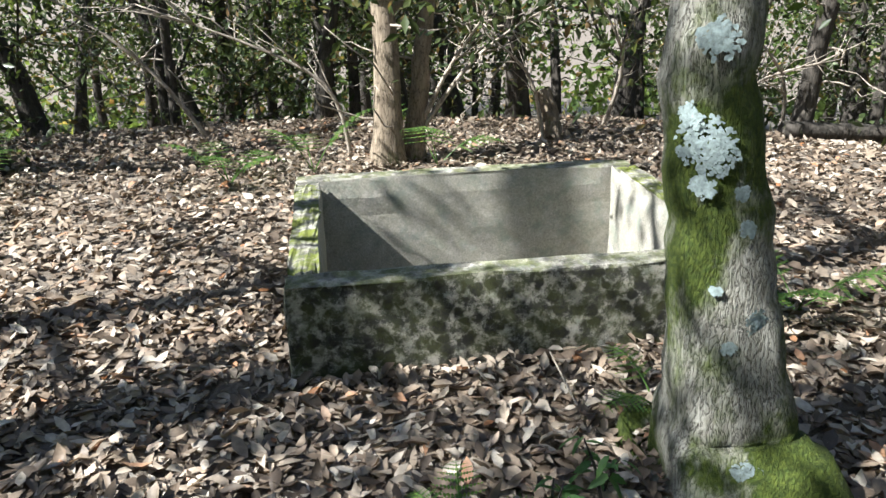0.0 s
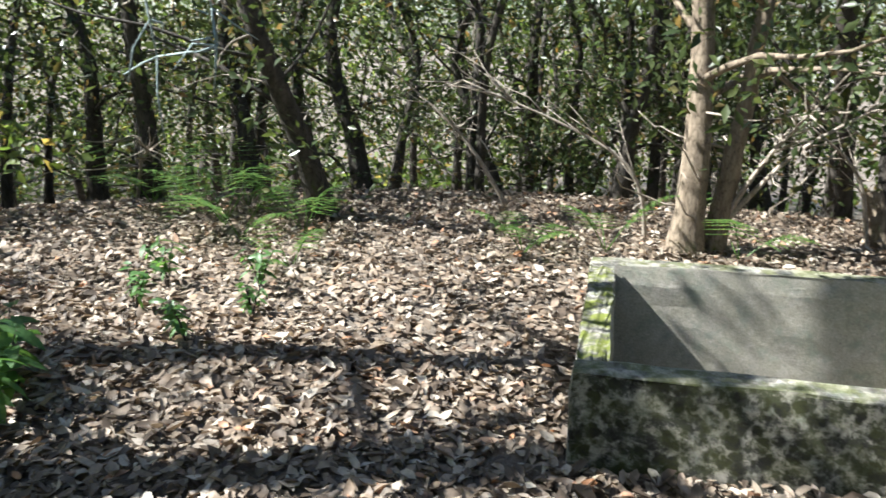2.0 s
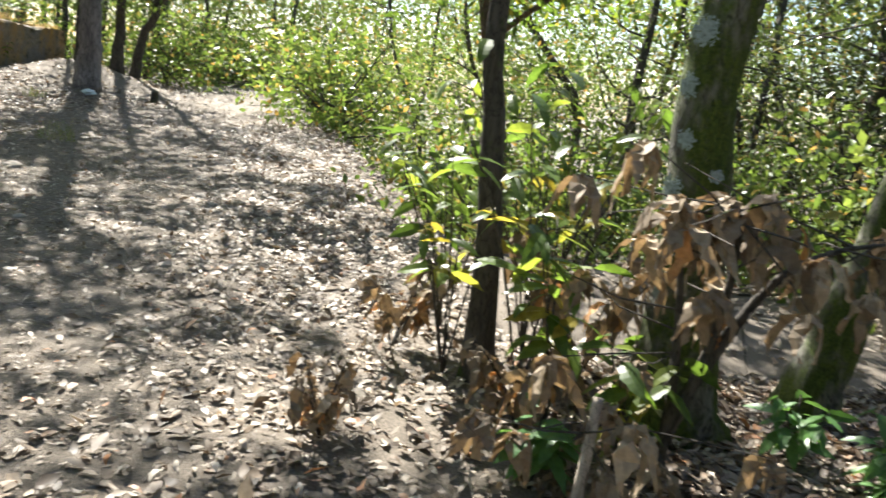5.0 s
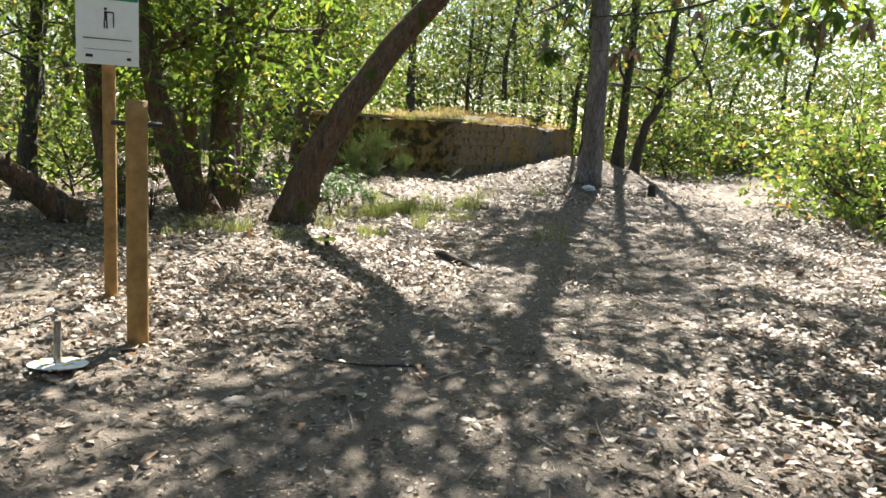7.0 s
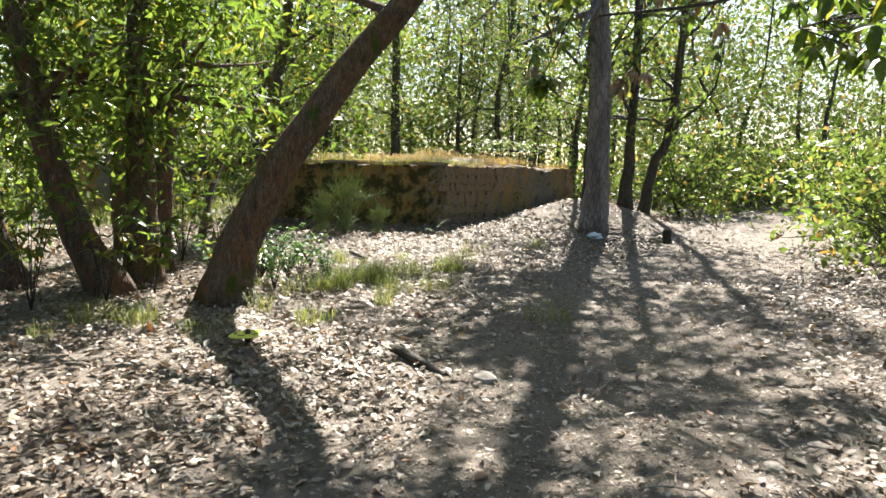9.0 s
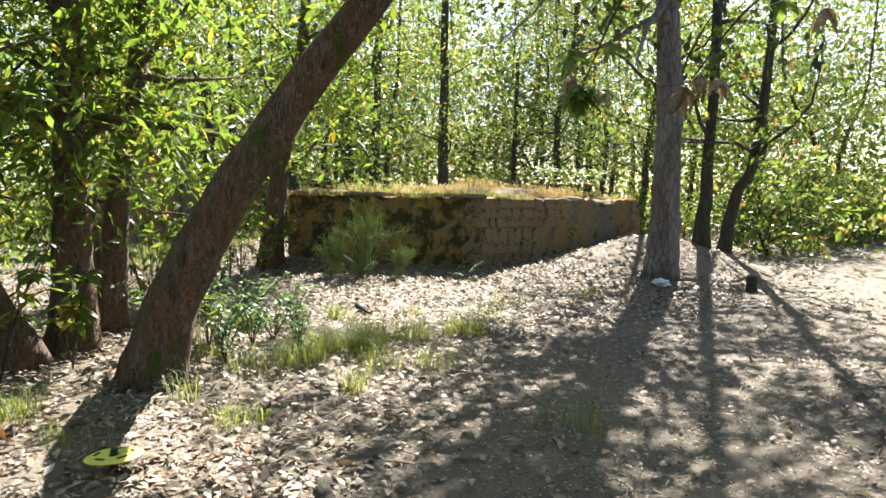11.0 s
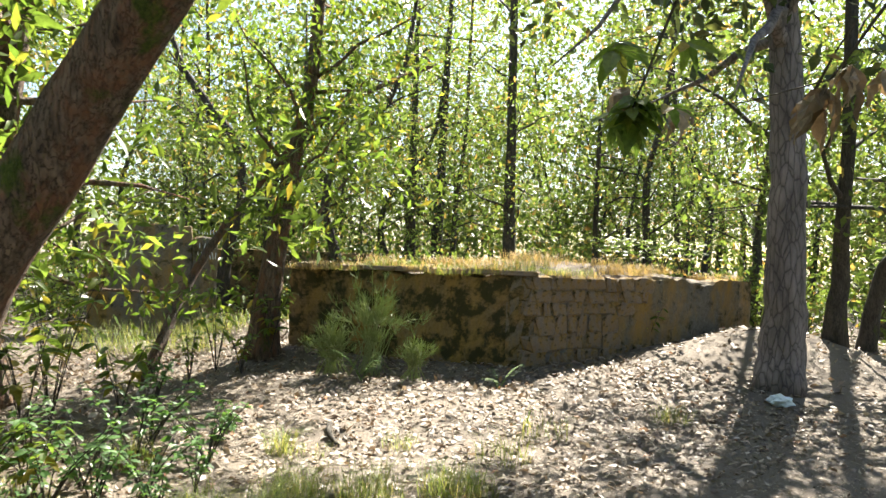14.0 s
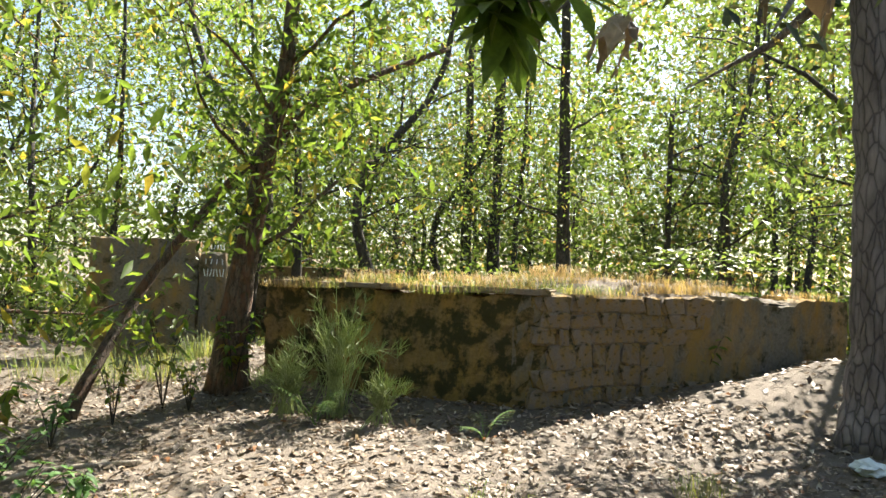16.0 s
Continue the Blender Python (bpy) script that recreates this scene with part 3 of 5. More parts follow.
# beside the way
leaning = tree((-9.3, -8.75, gz(-9.3, -8.75)), [(0, 0, 0), (-0.12, 0.18, 0.7), (-0.36, 0.6, 1.6), (-0.72, 1.1, 2.5), (-1.0, 1.75, 3.3), (-1.4, 2.4, 4.6), (-1.7, 2.6, 6.5)], 0.235, 0.09, M_BARK_C, M_CHESTNUT,
     "leaning chestnut trunk with cracked reddish bark and moss", leaves=3000, size=0.18, limbs=16, reach=4.2, low=0.62, seed=16, sides=24, flare=0.6, n=28, aspect=0.38, spread=0.55)
pine = tree((-18.45, -8.4, gz(-18.45, -8.4)), [(0, 0, 0), (-0.05, 0.0, 0.6), (-0.02, 0.03, 1.6), (0.1, 0.04, 3.4), (0.22, 0.0, 5.5), (0.5, 0.2, 13.0)], 0.29, 0.14, M_BARK_P, M_DARK, "tall grey pine trunk with furrowed plated bark", leaves=2800, size=0.2,
     limbs=20, reach=5.2, low=0.7, seed=17, sides=28, flare=0.35, n=30, wobble=0.06, spread=0.65)
# added leaf layers, set up-sun so that their shade dapples the way
canopy(pine, (0.4, 0.1, 9.5), -24.5, -17.2, -11.5, -7.0, 9.0, 0.9, 85, M_DARK)
canopy(pine, (0.4, 0.1, 9.8), -24.5, -15.0, -7.4, -3.9, 9.2, 1.0, 86, M_DARK)
canopy(leaning, (-1.7, 2.6, 6.4), -12.5, -2.5, -9.0, -4.8, 7.6, 0.85, 81, M_CHESTNUT)
for k, (x, y, lx, ly, rr) in enumerate(((-21.6, -9.0, 0.5, 0.3, 0.16), (-22.6, -8.9, 0.3, 0.8, 0.15), (-20.9, -9.6, 0.1, 0.0, 0.2))):
    tree((x, y, gz(x, y)), [(0, 0, 0), (lx * 0.3, ly * 0.3, 1.2), (lx, ly, 3), (lx * 1.2, ly * 1.4, 11)], rr, 0.07, M_BARK_D, M_LIGHT, "dark slanting trunk at the edge of the way", leaves=1700, size=0.17, limbs=13, reach=3.9, low=0.55, seed=30 + k, n=16)
for k, (x, y, line, rr) in enumerate(((-8.7, -10.0, [(0, 0, 0), (0.3, -0.25, 0.8), (0.55, -0.4, 2.0), (0.8, -0.6, 4), (0.9, -0.8, 7)], 0.2), (-9.3, -10.3, [(0, 0, 0), (0.0, 0, 1.2), (0.05, 0.1, 3), (0.1, 0.1, 7.5)], 0.23),
                                   (-8.1, -11.0, [(0, 0, 0), (0.15, -0.2, 0.8), (0.3, -0.3, 2.4), (0.4, -0.3, 6)], 0.17), (-10.0, -11.0, [(0, 0, 0), (-0.1, 0, 1.5), (-0.3, 0.1, 3), (-0.4, 0.2, 7)], 0.16),
                                   (-6.9, -10.2, [(0, 0, 0), (0.35, -0.1, 0.35), (0.9, -0.25, 0.75), (1.5, -0.5, 1.1)], 0.2))):
    tree((x, y, gz(x, y)), line, rr, 0.08, M_BARK_C, M_CHESTNUT, "chestnut coppice trunk, dark and rough, beside the way" if k < 4 else "broken dark trunk lying slantwise in the undergrowth", leaves=3000 if k < 4 else 0, size=0.18,
         limbs=13 if k < 4 else 2, reach=3.0 if k < 4 else 0.5, low=0.5, seed=40 + k, sides=18, flare=0.6, n=20, aspect=0.3, spread=0.6)
for k, (x, y, line, rr, lv) in enumerate(((-14.0, -13.5, [(0, 0, 0), (-0.05, 0.05, 1.0), (-0.25, 0.1, 2.4), (-0.5, 0.25, 4.2), (-0.6, 0.3, 7)], 0.2, 3600), (-10.6, -12.7, [(0, 0, 0), (0.1, 0, 1.0), (0.1, 0.1, 2.6), (0.2, 0.1, 6)], 0.17, 3200),
                                       (-12.2, -13.0, [(0, 0, 0), (-0.9, -0.5, 1.5), (-2.1, -0.6, 3.0), (-3.1, -0.6, 3.9), (-4.8, -0.6, 4.8)], 0.06, 500), (-22.5, -21.0, [(0, 0, 0), (0, 0, 3), (0.1, 0.1, 9)], 0.2, 1700), (-22.6, -19.9, [(0, 0, 0), (0, 0, 3), (-0.1, 0.1, 9)], 0.21, 1700),
                                       (-21.6, -16.2, [(0, 0, 0), (0.05, 0, 3), (0.3, 0.1, 11)], 0.2, 3800), (-24.5, -15.6, [(0, 0, 0), (0.5, 0, 1.5), (0.6, 0.1, 5)], 0.09, 1200), (-17.2, -19.5, [(0, 0, 0), (0.0, 0, 2.5), (0.2, 0.1, 6)], 0.13, 3000))):
    e = tree((x, y, gz(x, y)), line, rr, 0.05 if rr > 0.06 else 0.035, M_BARK_C if k < 3 else M_BARK_D, M_CHESTNUT if k < 2 else M_LIGHT, "upright chestnut trunk near the ruined block" if k < 2 else "thin slanting bough over the forest floor" if k == 2 else "slim dark trunk behind the ruined block",
         leaves=lv, size=0.17 if k < 2 else 0.13, limbs=11, reach=2.6 if k != 2 else 0.9, low=0.35, seed=50 + k, sides=16, flare=0.45, n=20, aspect=0.32, spread=0.55)
    if k == 5:
        # added leaf layer that dapples the ground before the block
        canopy(e, (0.3, 0.1, 8.0), -23.5, -16.5, -15.5, -11.5, 8.3, 0.36, 83, M_LIGHT)

# the wood all round, from a few kinds of tree that repeat
KINDS_DARK, KINDS_LIGHT = [], []
for k in range(5):
    q = np.random.default_rng(100 + k)
    b1, b2 = q.normal(size=2) * 0.35, q.normal(size=2) * 0.6
    KINDS_DARK.append(tree((60 + 8 * k, 160, 0), [(0, 0, 0), (b1[0] * 0.4, b1[1] * 0.4, 0.9), (b1[0], b1[1], 2.2), (b2[0], b2[1], 4.2), (b2[0] * 1.4, b2[1], 7.2)], q.uniform(0.07, 0.14), 0.03, M_BARK_D, M_DARK,
                           "slender dark evergreen tree in the dense wood", group="trees of the dense wood", leaves=3000, size=0.095, limbs=13, reach=2.3, low=0.16, seed=110 + k, sides=9, twigs=12, spread=0.5, n=14))
for k in range(5):
    q = np.random.default_rng(200 + k)
    b1, b2 = q.normal(size=2) * 0.25, q.normal(size=2) * 0.5
    KINDS_LIGHT.append(tree((60 + 8 * k, 175, 0), [(0, 0, 0), (b1[0] * 0.4, b1[1] * 0.4, 1.2), (b1[0], b1[1], 3.0), (b2[0], b2[1], 5.2), (b2[0] * 1.4, b2[1], 9.0)], q.uniform(0.08, 0.17), 0.03, M_BARK_D, M_LIGHT,
                            "green broad-leaved tree of the sunlit wood", group="trees of the sunlit wood", leaves=4600, size=0.088, limbs=15, reach=2.7, low=0.34, seed=210 + k, sides=9, spread=0.6, n=14))
KINDS_POLE = []
for k in range(4):
    q = np.random.default_rng(250 + k)
    b1, b2 = q.normal(size=2) * 0.3, q.normal(size=2) * 0.7
    KINDS_POLE.append(tree((60 + 8 * k, 205, 0), [(0, 0, 0), (b1[0] * 0.3, b1[1] * 0.3, 0.8), (b1[0], b1[1], 2.0), (b1[0] + b2[0] * 0.5, b1[1] + b2[1] * 0.5, 3.8), (b1[0] + b2[0], b1[1] + b2[1], 7.0)], q.uniform(0.06, 0.11), 0.03, M_BARK_D, M_DARK,
                           "slim dark pole of a tree with bare dead twigs", group="poles of the dense wood", leaves=700, size=0.085, limbs=5, reach=1.8, low=0.45, seed=260 + k, sides=8, twigs=26, spread=0.5, n=12))
KINDS_SHRUB = []
for k in range(4):
    q = np.random.default_rng(300 + k)
    e = thing("shrub", (60 + 8 * k, 190, 0), "leafy green shrub of the undergrowth", "shrub", "undergrowth shrubs")
    L = limbs_of(q, np.array([(0, 0, 0.0), (0, 0, 0.3), (0, 0, 0.6)]), 10, 1.4, 0.0, 0.7)
    for p in L:
        V, F = tube(p, np.linspace(0.015, 0.004, len(p)), 5)
        part("stem", mesh_of("stem", V, F, True), M_BARK_D, e)
    V, F = leaf_cloud(crown_points(q, L, 1050, 0.32), 0.10, q, 0.5)
    part("foliage", leaf_mesh("foliage", V, F), (M_DARK, M_DARK, M_LIGHT, M_LIGHT)[k], e)["kind"] = "stuff"
    KINDS_SHRUB.append(e)


def put_copy(e, x, y, turn, size):
    c = copy_thing(e, Matrix.Translation((x, y, gz(x, y) - 0.03)) @ Matrix.Rotation(turn, 4, "Z"))
    c.scale = (size, size, size)
    return c


q = np.random.default_rng(5)
taken = [(-0.4, 6.1), (-4.15, 1.15), (-4.55, 2.05), (-4.35, 0), (-9.3, -8.75), (-18.3, -8.2), (1.02, 2.0), (-9, -10.2), (-13.7, -13.8), (-11.1, -12.3)]


GLADE = np.array([(-6.5, -2.0), (-24.5, -8.4), (-22.5, -15.5), (-16.5, -16.8), (-10.2, -14.2), (-7.2, -9.2)])   # from the walk to the ruined block


def in_glade(x, y):
    inside, j = False, len(GLADE) - 1
    for i in range(len(GLADE)):
        (xi, yi), (xj, yj) = GLADE[i], GLADE[j]
        if (yi > y) != (yj > y) and x < (xj - xi) * (y - yi) / (yj - yi) + xi:
            inside = not inside
        j = i
    return inside


def open_ground(x, y, clear):
    """Whether a tree may stand here: off the way, the clearing, the walk and the ruins."""
    if np.min(np.hypot(TRAIL[:, 0] - x, TRAIL[:, 1] - y)) < 2.0 + clear or way_distance(x, y) < 2.3 + clear:
        return False
    if -3.4 < x < 3.6 and -1.5 < y < 6.9 or -6.6 < x <= -3.0 and -1.0 < y < 5.2:
        return False
    if in_glade(x, y):
        return False
    if -16.5 < x < -11.0 and -19.5 < y < -12.5 or -20.0 < x < -4.0 and -3.5 < y < 3.0 or -10.5 < x < -2.5 and -9.8 < y < -4.5:
        return False
    return min(math.hypot(x - a, y - b_) for a, b_ in taken) > 0.75


count = {"pole": 0, "dark": 0, "light": 0, "shrub": 0}
for tries in range(6000):
    if count["dark"] >= 66:
        break
    a, d = q.uniform(-0.75, 3.35), 5.2 + 13 * q.random() ** 1.5
    x, y = -0.8 + d * math.cos(a), 1.6 + d * math.sin(a)
    if y < 0.28 * x + 1.5 and x < 2 or not open_ground(x, y, 0.0) or (x < -3.5 and y < 4.5 and q.random() < 0.92) or (-10.5 < x < -4.5 and -1 < y < 3.8):
        continue
    taken.append((x, y))
    put_copy(KINDS_DARK[count["dark"] % 5], x, y, q.uniform(0, 6.28), q.uniform(0.8, 1.25))
    count["dark"] += 1
for tries in range(4000):
    if count["pole"] >= 62:
        break
    a, d = q.uniform(0.2, 3.2), 6.3 + 8 * q.random() ** 1.3
    x, y = -0.8 + d * math.cos(a), 1.6 + d * math.sin(a)
    if not open_ground(x, y, 0.0) or y < 0.28 * x + 2.5 or (-7.5 < x < -4.0 and y < 4.5):
        continue
    taken.append((x, y))
    put_copy(KINDS_POLE[count["pole"] % 4], x, y, q.uniform(0, 6.28), q.uniform(0.8, 1.2))
    count["pole"] += 1
for tries in range(9000):
    if count["light"] >= 100:
        break
    x, y = q.uniform(-42, 2), q.uniform(-34, 5)
    if y > 0.28 * x + 2.5 or not open_ground(x, y, 0.3) or (-13 < x < -3 and -3.5 < y < 5 and q.random() < 0.75) or (-13 < x < -4.5 and -3.2 < y < 3.8) or (-31 < x < -20 and -19 < y < -9.5 and q.random() < 0.45):
        continue
    taken.append((x, y))
    put_copy(KINDS_LIGHT[count["light"] % 5], x, y, q.uniform(0, 6.28), q.uniform(0.8, 1.25))
    count["light"] += 1
for tries in range(9000):
    if count["shrub"] >= 88:
        break
    x, y = q.uniform(-40, 6), q.uniform(-32, 12)
    near = np.min(np.hypot(TRAIL[:, 0] - x, TRAIL[:, 1] - y))
    if near < (4.5 if y > 0.28 * x + 1 and x < -7.5 else 8.2 if y > 0.28 * x + 1 else 6.5) or near > 24 or not open_ground(x, y, 0.1):
        continue
    taken.append((x, y))
    put_copy(KINDS_SHRUB[count["shrub"] % 2 + (0 if y > 0.28 * x + 1.5 else 2)], x, y, q.uniform(0, 6.28), q.uniform(0.8, 1.5))
    count["shrub"] += 1
# the bend of the way is closed by green
for k, (x, y) in enumerate(((-33, -6.5), (-34.5, -8.5), (-36, -10), (-32, -4.6), (-30.5, -3.6), (-35, -6), (-37, -8), (-33.5, -10.6), (-31.5, -10.0), (-36.5, -12), (-38, -5), (-29, -5.0), (-27, -4.8), (-16.5, -2.2), (-18.0, -2.7), (-19.5, -3.1), (-21, -3.4), (-23, -3.8), (-25, -4.3), (-30.5, -5.4), (-24.3, -8.5), (-26, -8.6), (-28, -8.8), (-30, -9.0), (-31.7, -8.4), (-32.2, -7.2))):
    put_copy(KINDS_SHRUB[2 + k % 2], x, y, k * 1.3, 1.7)
    if k % 2 == 0 and k < 11:
        put_copy(KINDS_LIGHT[k % 5], x - 1.0, y, k * 2.1, 1.0)
# undergrowth beside the way and behind the mossy trees
for k, (x, y) in enumerate(((-8.6, 1.6), (-9.4, 0.2), (-10.6, 1.4), (-7.4, 2.6), (-8.8, 3.2), (-10.2, 3.4), (-12.4, 0.4), (-14.2, -0.6), (-16.0, -1.2), (-17.8, -1.6), (-19.6, -1.9), (-21.5, -2.2), (-23.5, -2.6), (-25.5, -2.6),
                           (-6.6, 3.9), (-12.0, 2.4), (-13.8, 1.2), (-15.5, 0.6), (-22.5, -13.6), (-23.8, -12.2), (-21.8, -15.2), (-20.4, -16.6), (-24.8, -14.6), (-23.2, -16.4), (-19.0, -17.4), (-25.6, -11.6), (-21.6, -18.0), (-26.0, -16.8), (-18.0, -18.6), (-24.0, -18.6), (-27.5, -13.4), (-16.0, -21.5), (-19.6, -20.6), (-13.0, -20.5))):
    put_copy(KINDS_SHRUB[2 + k % 2], x, y, k * 1.7, 1.0 + 0.45 * ((k * 7) % 5) / 4)
for k, (x, y) in enumerate(((-13.0, 3.0), (-16.0, 2.2), (-19.0, 0.5), (-15.0, 5.0), (-22.0, -0.4), (-25.0, -0.8))):
    put_copy(KINDS_LIGHT[k % 5], x, y, k * 1.1, 1.0)
for k, (x, y) in enumerate(((-9.0, 4.7), (-10.5, 5.4), (-12.0, 4.5), (-8.2, 5.6), (-11.5, 6.4), (-13.6, 5.9), (-14.5, 3.9))):
    put_copy(KINDS_DARK[k % 5], x, y, k * 1.9, 1.05)
# the patterns themselves stand in the wood as well
for k, e in enumerate(KINDS_DARK + KINDS_LIGHT + KINDS_POLE + KINDS_SHRUB):
    a = k / 18 * 6.28
    x, y = -9 + 30 * math.cos(a), -4 + 26 * math.sin(a)
    e.location = (x, y, gz(x, y))

# far woods that close the view
q = np.random.default_rng(9)
a = q.uniform(0, 6.28, 1500)
d = q.uniform(0, 1, 1500)
cx, cy = -10 + (25 + 12 * d) * np.cos(a), -5 + (23 + 12 * d) * np.sin(a)
keep = way_distance(cx, cy) > 1.8
cz = rise(cx, cy) + 13 * q.random(1500) ** 1.2
C = np.stack([cx, cy, cz], 1)[keep]
pts = C[q.integers(0, len(C), 230000)] + q.normal(size=(230000, 3)) * np.array([1.1, 1.1, 0.8])
a, d, z = q.uniform(2.5, 4.4, 600), q.uniform(31, 42, 600), 15 * q.random(600)
hill = np.stack([-10 + d * np.cos(a), -5 + d * np.sin(a), z], 1)
pts = np.vstack([pts, hill[q.integers(0, 600, 60000)] + q.normal(size=(60000, 3)) * np.array([1.3, 1.3, 1.0])])
pts = pts[pts[:, 2] > rise(pts[:, 0], pts[:, 1])]
V, F = leaf_cloud(pts, 0.3, q, 0.5)
tagged(part("far_woods", leaf_mesh("far_woods", V, F), M_LIGHT), "green foliage of the farther woods", "woods", kind="stuff")

# ---- ruined block ----
C0, CL, CR = np.array((-16.6, -10.9)), np.array((-14.5, -13.65)), np.array((-21.6, -10.4))
CB = CL + (CR - C0)
BZ0, BZ1 = 0.2, 1.78
block = thing("ruined_block", (C0[0], C0[1], 0), "low ruined masonry block, its top overgrown with dry grass", "ruin")


def wall_slab(a, c, z0, z1, seed, inward):
    """The skin of a wall from a to c, uneven, as thick as inward says."""
    r = np.random.default_rng(seed)
    nu, nv = 42, 14
    V, F = [], []
    for side in (0, 1):
        for j in range(nv + 1):
            for i in range(nu + 1):
                p = a + (c - a) * i / nu
                dep = side * inward
                p = p - C0 + dep + (0 if side else 1) * r.normal(size=2) * 0.012
                top = z1 + 0.05 * math.sin(i * 0.5 + seed) * (j == nv) + (r.normal() * 0.015 if j == nv else 0)
                V.append((p[0], p[1], z0 + (top - z0) * j / nv))
    o = (nu + 1) * (nv + 1)
    for j in range(nv):
        for i in range(nu):
            k = j * (nu + 1) + i
            F.append((k, k + 1, k + nu + 2, k + nu + 1))
            F.append((o + k, o + k + nu + 1, o + k + nu + 2, o + k + 1))
    for i in range(nu):
        k = nv * (nu + 1) + i
        F.append((k, k + 1, o + k + 1, o + k))
    for j in range(nv):
        for i in (0, nu):
            k = j * (nu + 1) + i
            F.append((k, k + nu + 1, o + k + nu + 1, o + k))
    return mesh_of("wall", np.array(V), F)


IN_F = (CR - C0) / np.linalg.norm(CR - C0) * 0.35
IN_R = (CL - C0) / np.linalg.norm(CL - C0) * 0.35
part("front_wall", wall_slab(CL, C0, BZ0, BZ1, 1, IN_F), M_PLASTER, block, "brown-stained plastered masonry")
side = part("side_wall", wall_slab(C0 + IN_F * 0.0 + IN_R * 0.02, CR, BZ0, BZ1 - 0.04, 2, IN_R), M_RUIN, block, "rough stone masonry")
part("end_wall", wall_slab(CL, CB, BZ0, BZ1, 3, -IN_R), M_PLASTER, block)
part("back_wall", wall_slab(CB, CR, BZ0, BZ1, 4, -IN_F), M_STONE, block)
# earth filling, humped
fv, ff = [], []
for j in range(21):
    for i in range(21):
        p = C0 + (CL - C0) * (0.03 + 0.94 * i / 20) + (CR - C0) * (0.03 + 0.94 * j / 20) - C0
        fv.append((p[0], p[1], BZ1 - 0.06 + 0.3 * math.sin(math.pi * i / 20) * math.sin(math.pi * j / 20) * (0.5 + 0.7 * (j / 20)) + 0.02 * math.sin(i * 2.1 + j)))
for j in range(20):
    for i in range(20):
        k = j * 21 + i
        ff.append((k, k + 1, k + 22, k + 21))
part("earth_fill", mesh_of("earth_fill", np.array(fv), ff, True), M_EARTH, block)
# coping flags along the front edge
r = np.random.default_rng(4)
for k in range(7):
    p = C0 + (CL - C0) * (0.02 + k * 0.14) - C0
    bm = box_bm(0.46 + 0.08 * r.random(), 0.34, 0.06, 0.012)
    for v in bm.verts:
        v.co += Vector(r.normal(size=3) * 0.006)
    o = part("coping_stone", bm, M_STONE, block)
    ang = math.atan2(*(CL - C0)[::-1])
    p = p + (CL - C0) * 0.07 + IN_F * 0.45
    o.matrix_basis = Matrix.Translation((p[0], p[1], BZ1 + 0.035)) @ Matrix.Rotation(ang + r.normal() * 0.04, 4, "Z") @ Matrix.Rotation(r.normal() * 0.02, 4, "X")
# stones of the side wall
STONES = []
for k in range(6):
    bm = bmesh.new()
    bmesh.ops.create_cube(bm, size=1)
    bmesh.ops.bevel(bm, geom=bm.edges[:], offset=0.16, segments=1, affect="EDGES")
    for v in bm.verts:
        v.co += Vector(r.normal(size=3) * 0.07)
    me = bpy.data.meshes.new("stone")
    bm.to_mesh(me), bm.free()
    me.materials.append(M_STONE)
    STONES.append(me)
ang = math.atan2(*(CR - C0)[::-1])
u = (CR - C0) / np.linalg.norm(CR - C0)
run = np.linalg.norm(CR - C0)
z = BZ0 + 0.1
while z < BZ1 - 0.1:
    h = r.uniform(0.13, 0.27)
    s = 0.06 - r.uniform(0, 0.15)
    while s < 2.0 + 0.5 * math.sin(z * 5):
        w = r.uniform(0.16, 0.5)
        o = new("stone", STONES[int(r.integers(6))])
        o.parent = side
        p = u * (s + w / 2) + IN_R / 0.35 * (0.07 + r.uniform(-0.012, 0.02))
        o.matrix_basis = Matrix.Translation((p[0], p[1], z + h / 2)) @ Matrix.Rotation(ang + r.normal() * 0.05, 4, "Z") @ Matrix.Rotation(r.normal() * 0.05, 4, "Y") @ Matrix.Diagonal((w + 0.01, 0.16 + r.uniform(0, 0.05), h + 0.02, 1))
        s += w
    z += h

# ---- farther ruin with scrawled letters ----
ruin = thing("ruined_wall", (-14.4, -18.2, 0), "tall grey ruined wall with pale scrawled letters", "ruin")
bm = rough_prism(bmesh.new(), 1.75, 0.5, 2.4, (0.4, 0, 1.2), 0.012, 3)
part("wall_block", bm, M_RUIN, ruin)
bm = rough_prism(bmesh.new(), 0.42, 0.4, 2.2, (-0.72, 0.1, 1.1), 0.012, 5)
part("pillar", bm, M_RUIN, ruin)
ruin.rotation_euler = (0, 0, radians(-22))
low = new("ruined_wall", None)
low.location = (-17.5, -20.0, 0)
tagged(low, "long low ochre ruined wall behind the trees", "ruin")
part("wall_block", rough_prism(bmesh.new(), 5.0, 0.4, 2.0, (0, 0, 1.0), 0.015, 6), M_PLASTER, low)
low.rotation_euler = (0, 0, radians(-25))
for row, (z_, n_, h_) in enumerate(((2.05, 4, 0.09), (1.86, 7, 0.13), (2.3, 7, 0.08))):
    for k in range(n_):
        o = part("scrawled_stroke", box_bm(0.014, 0.006, h_, 0.002), M_LITTERBAG, ruin)
        o.matrix_basis = Matrix.Translation((-0.56 - 0.36 * (k + 0.5) / n_, 0.315, z_)) @ Matrix.Rotation(0.25 * math.sin(5 * k + row), 4, "Y")

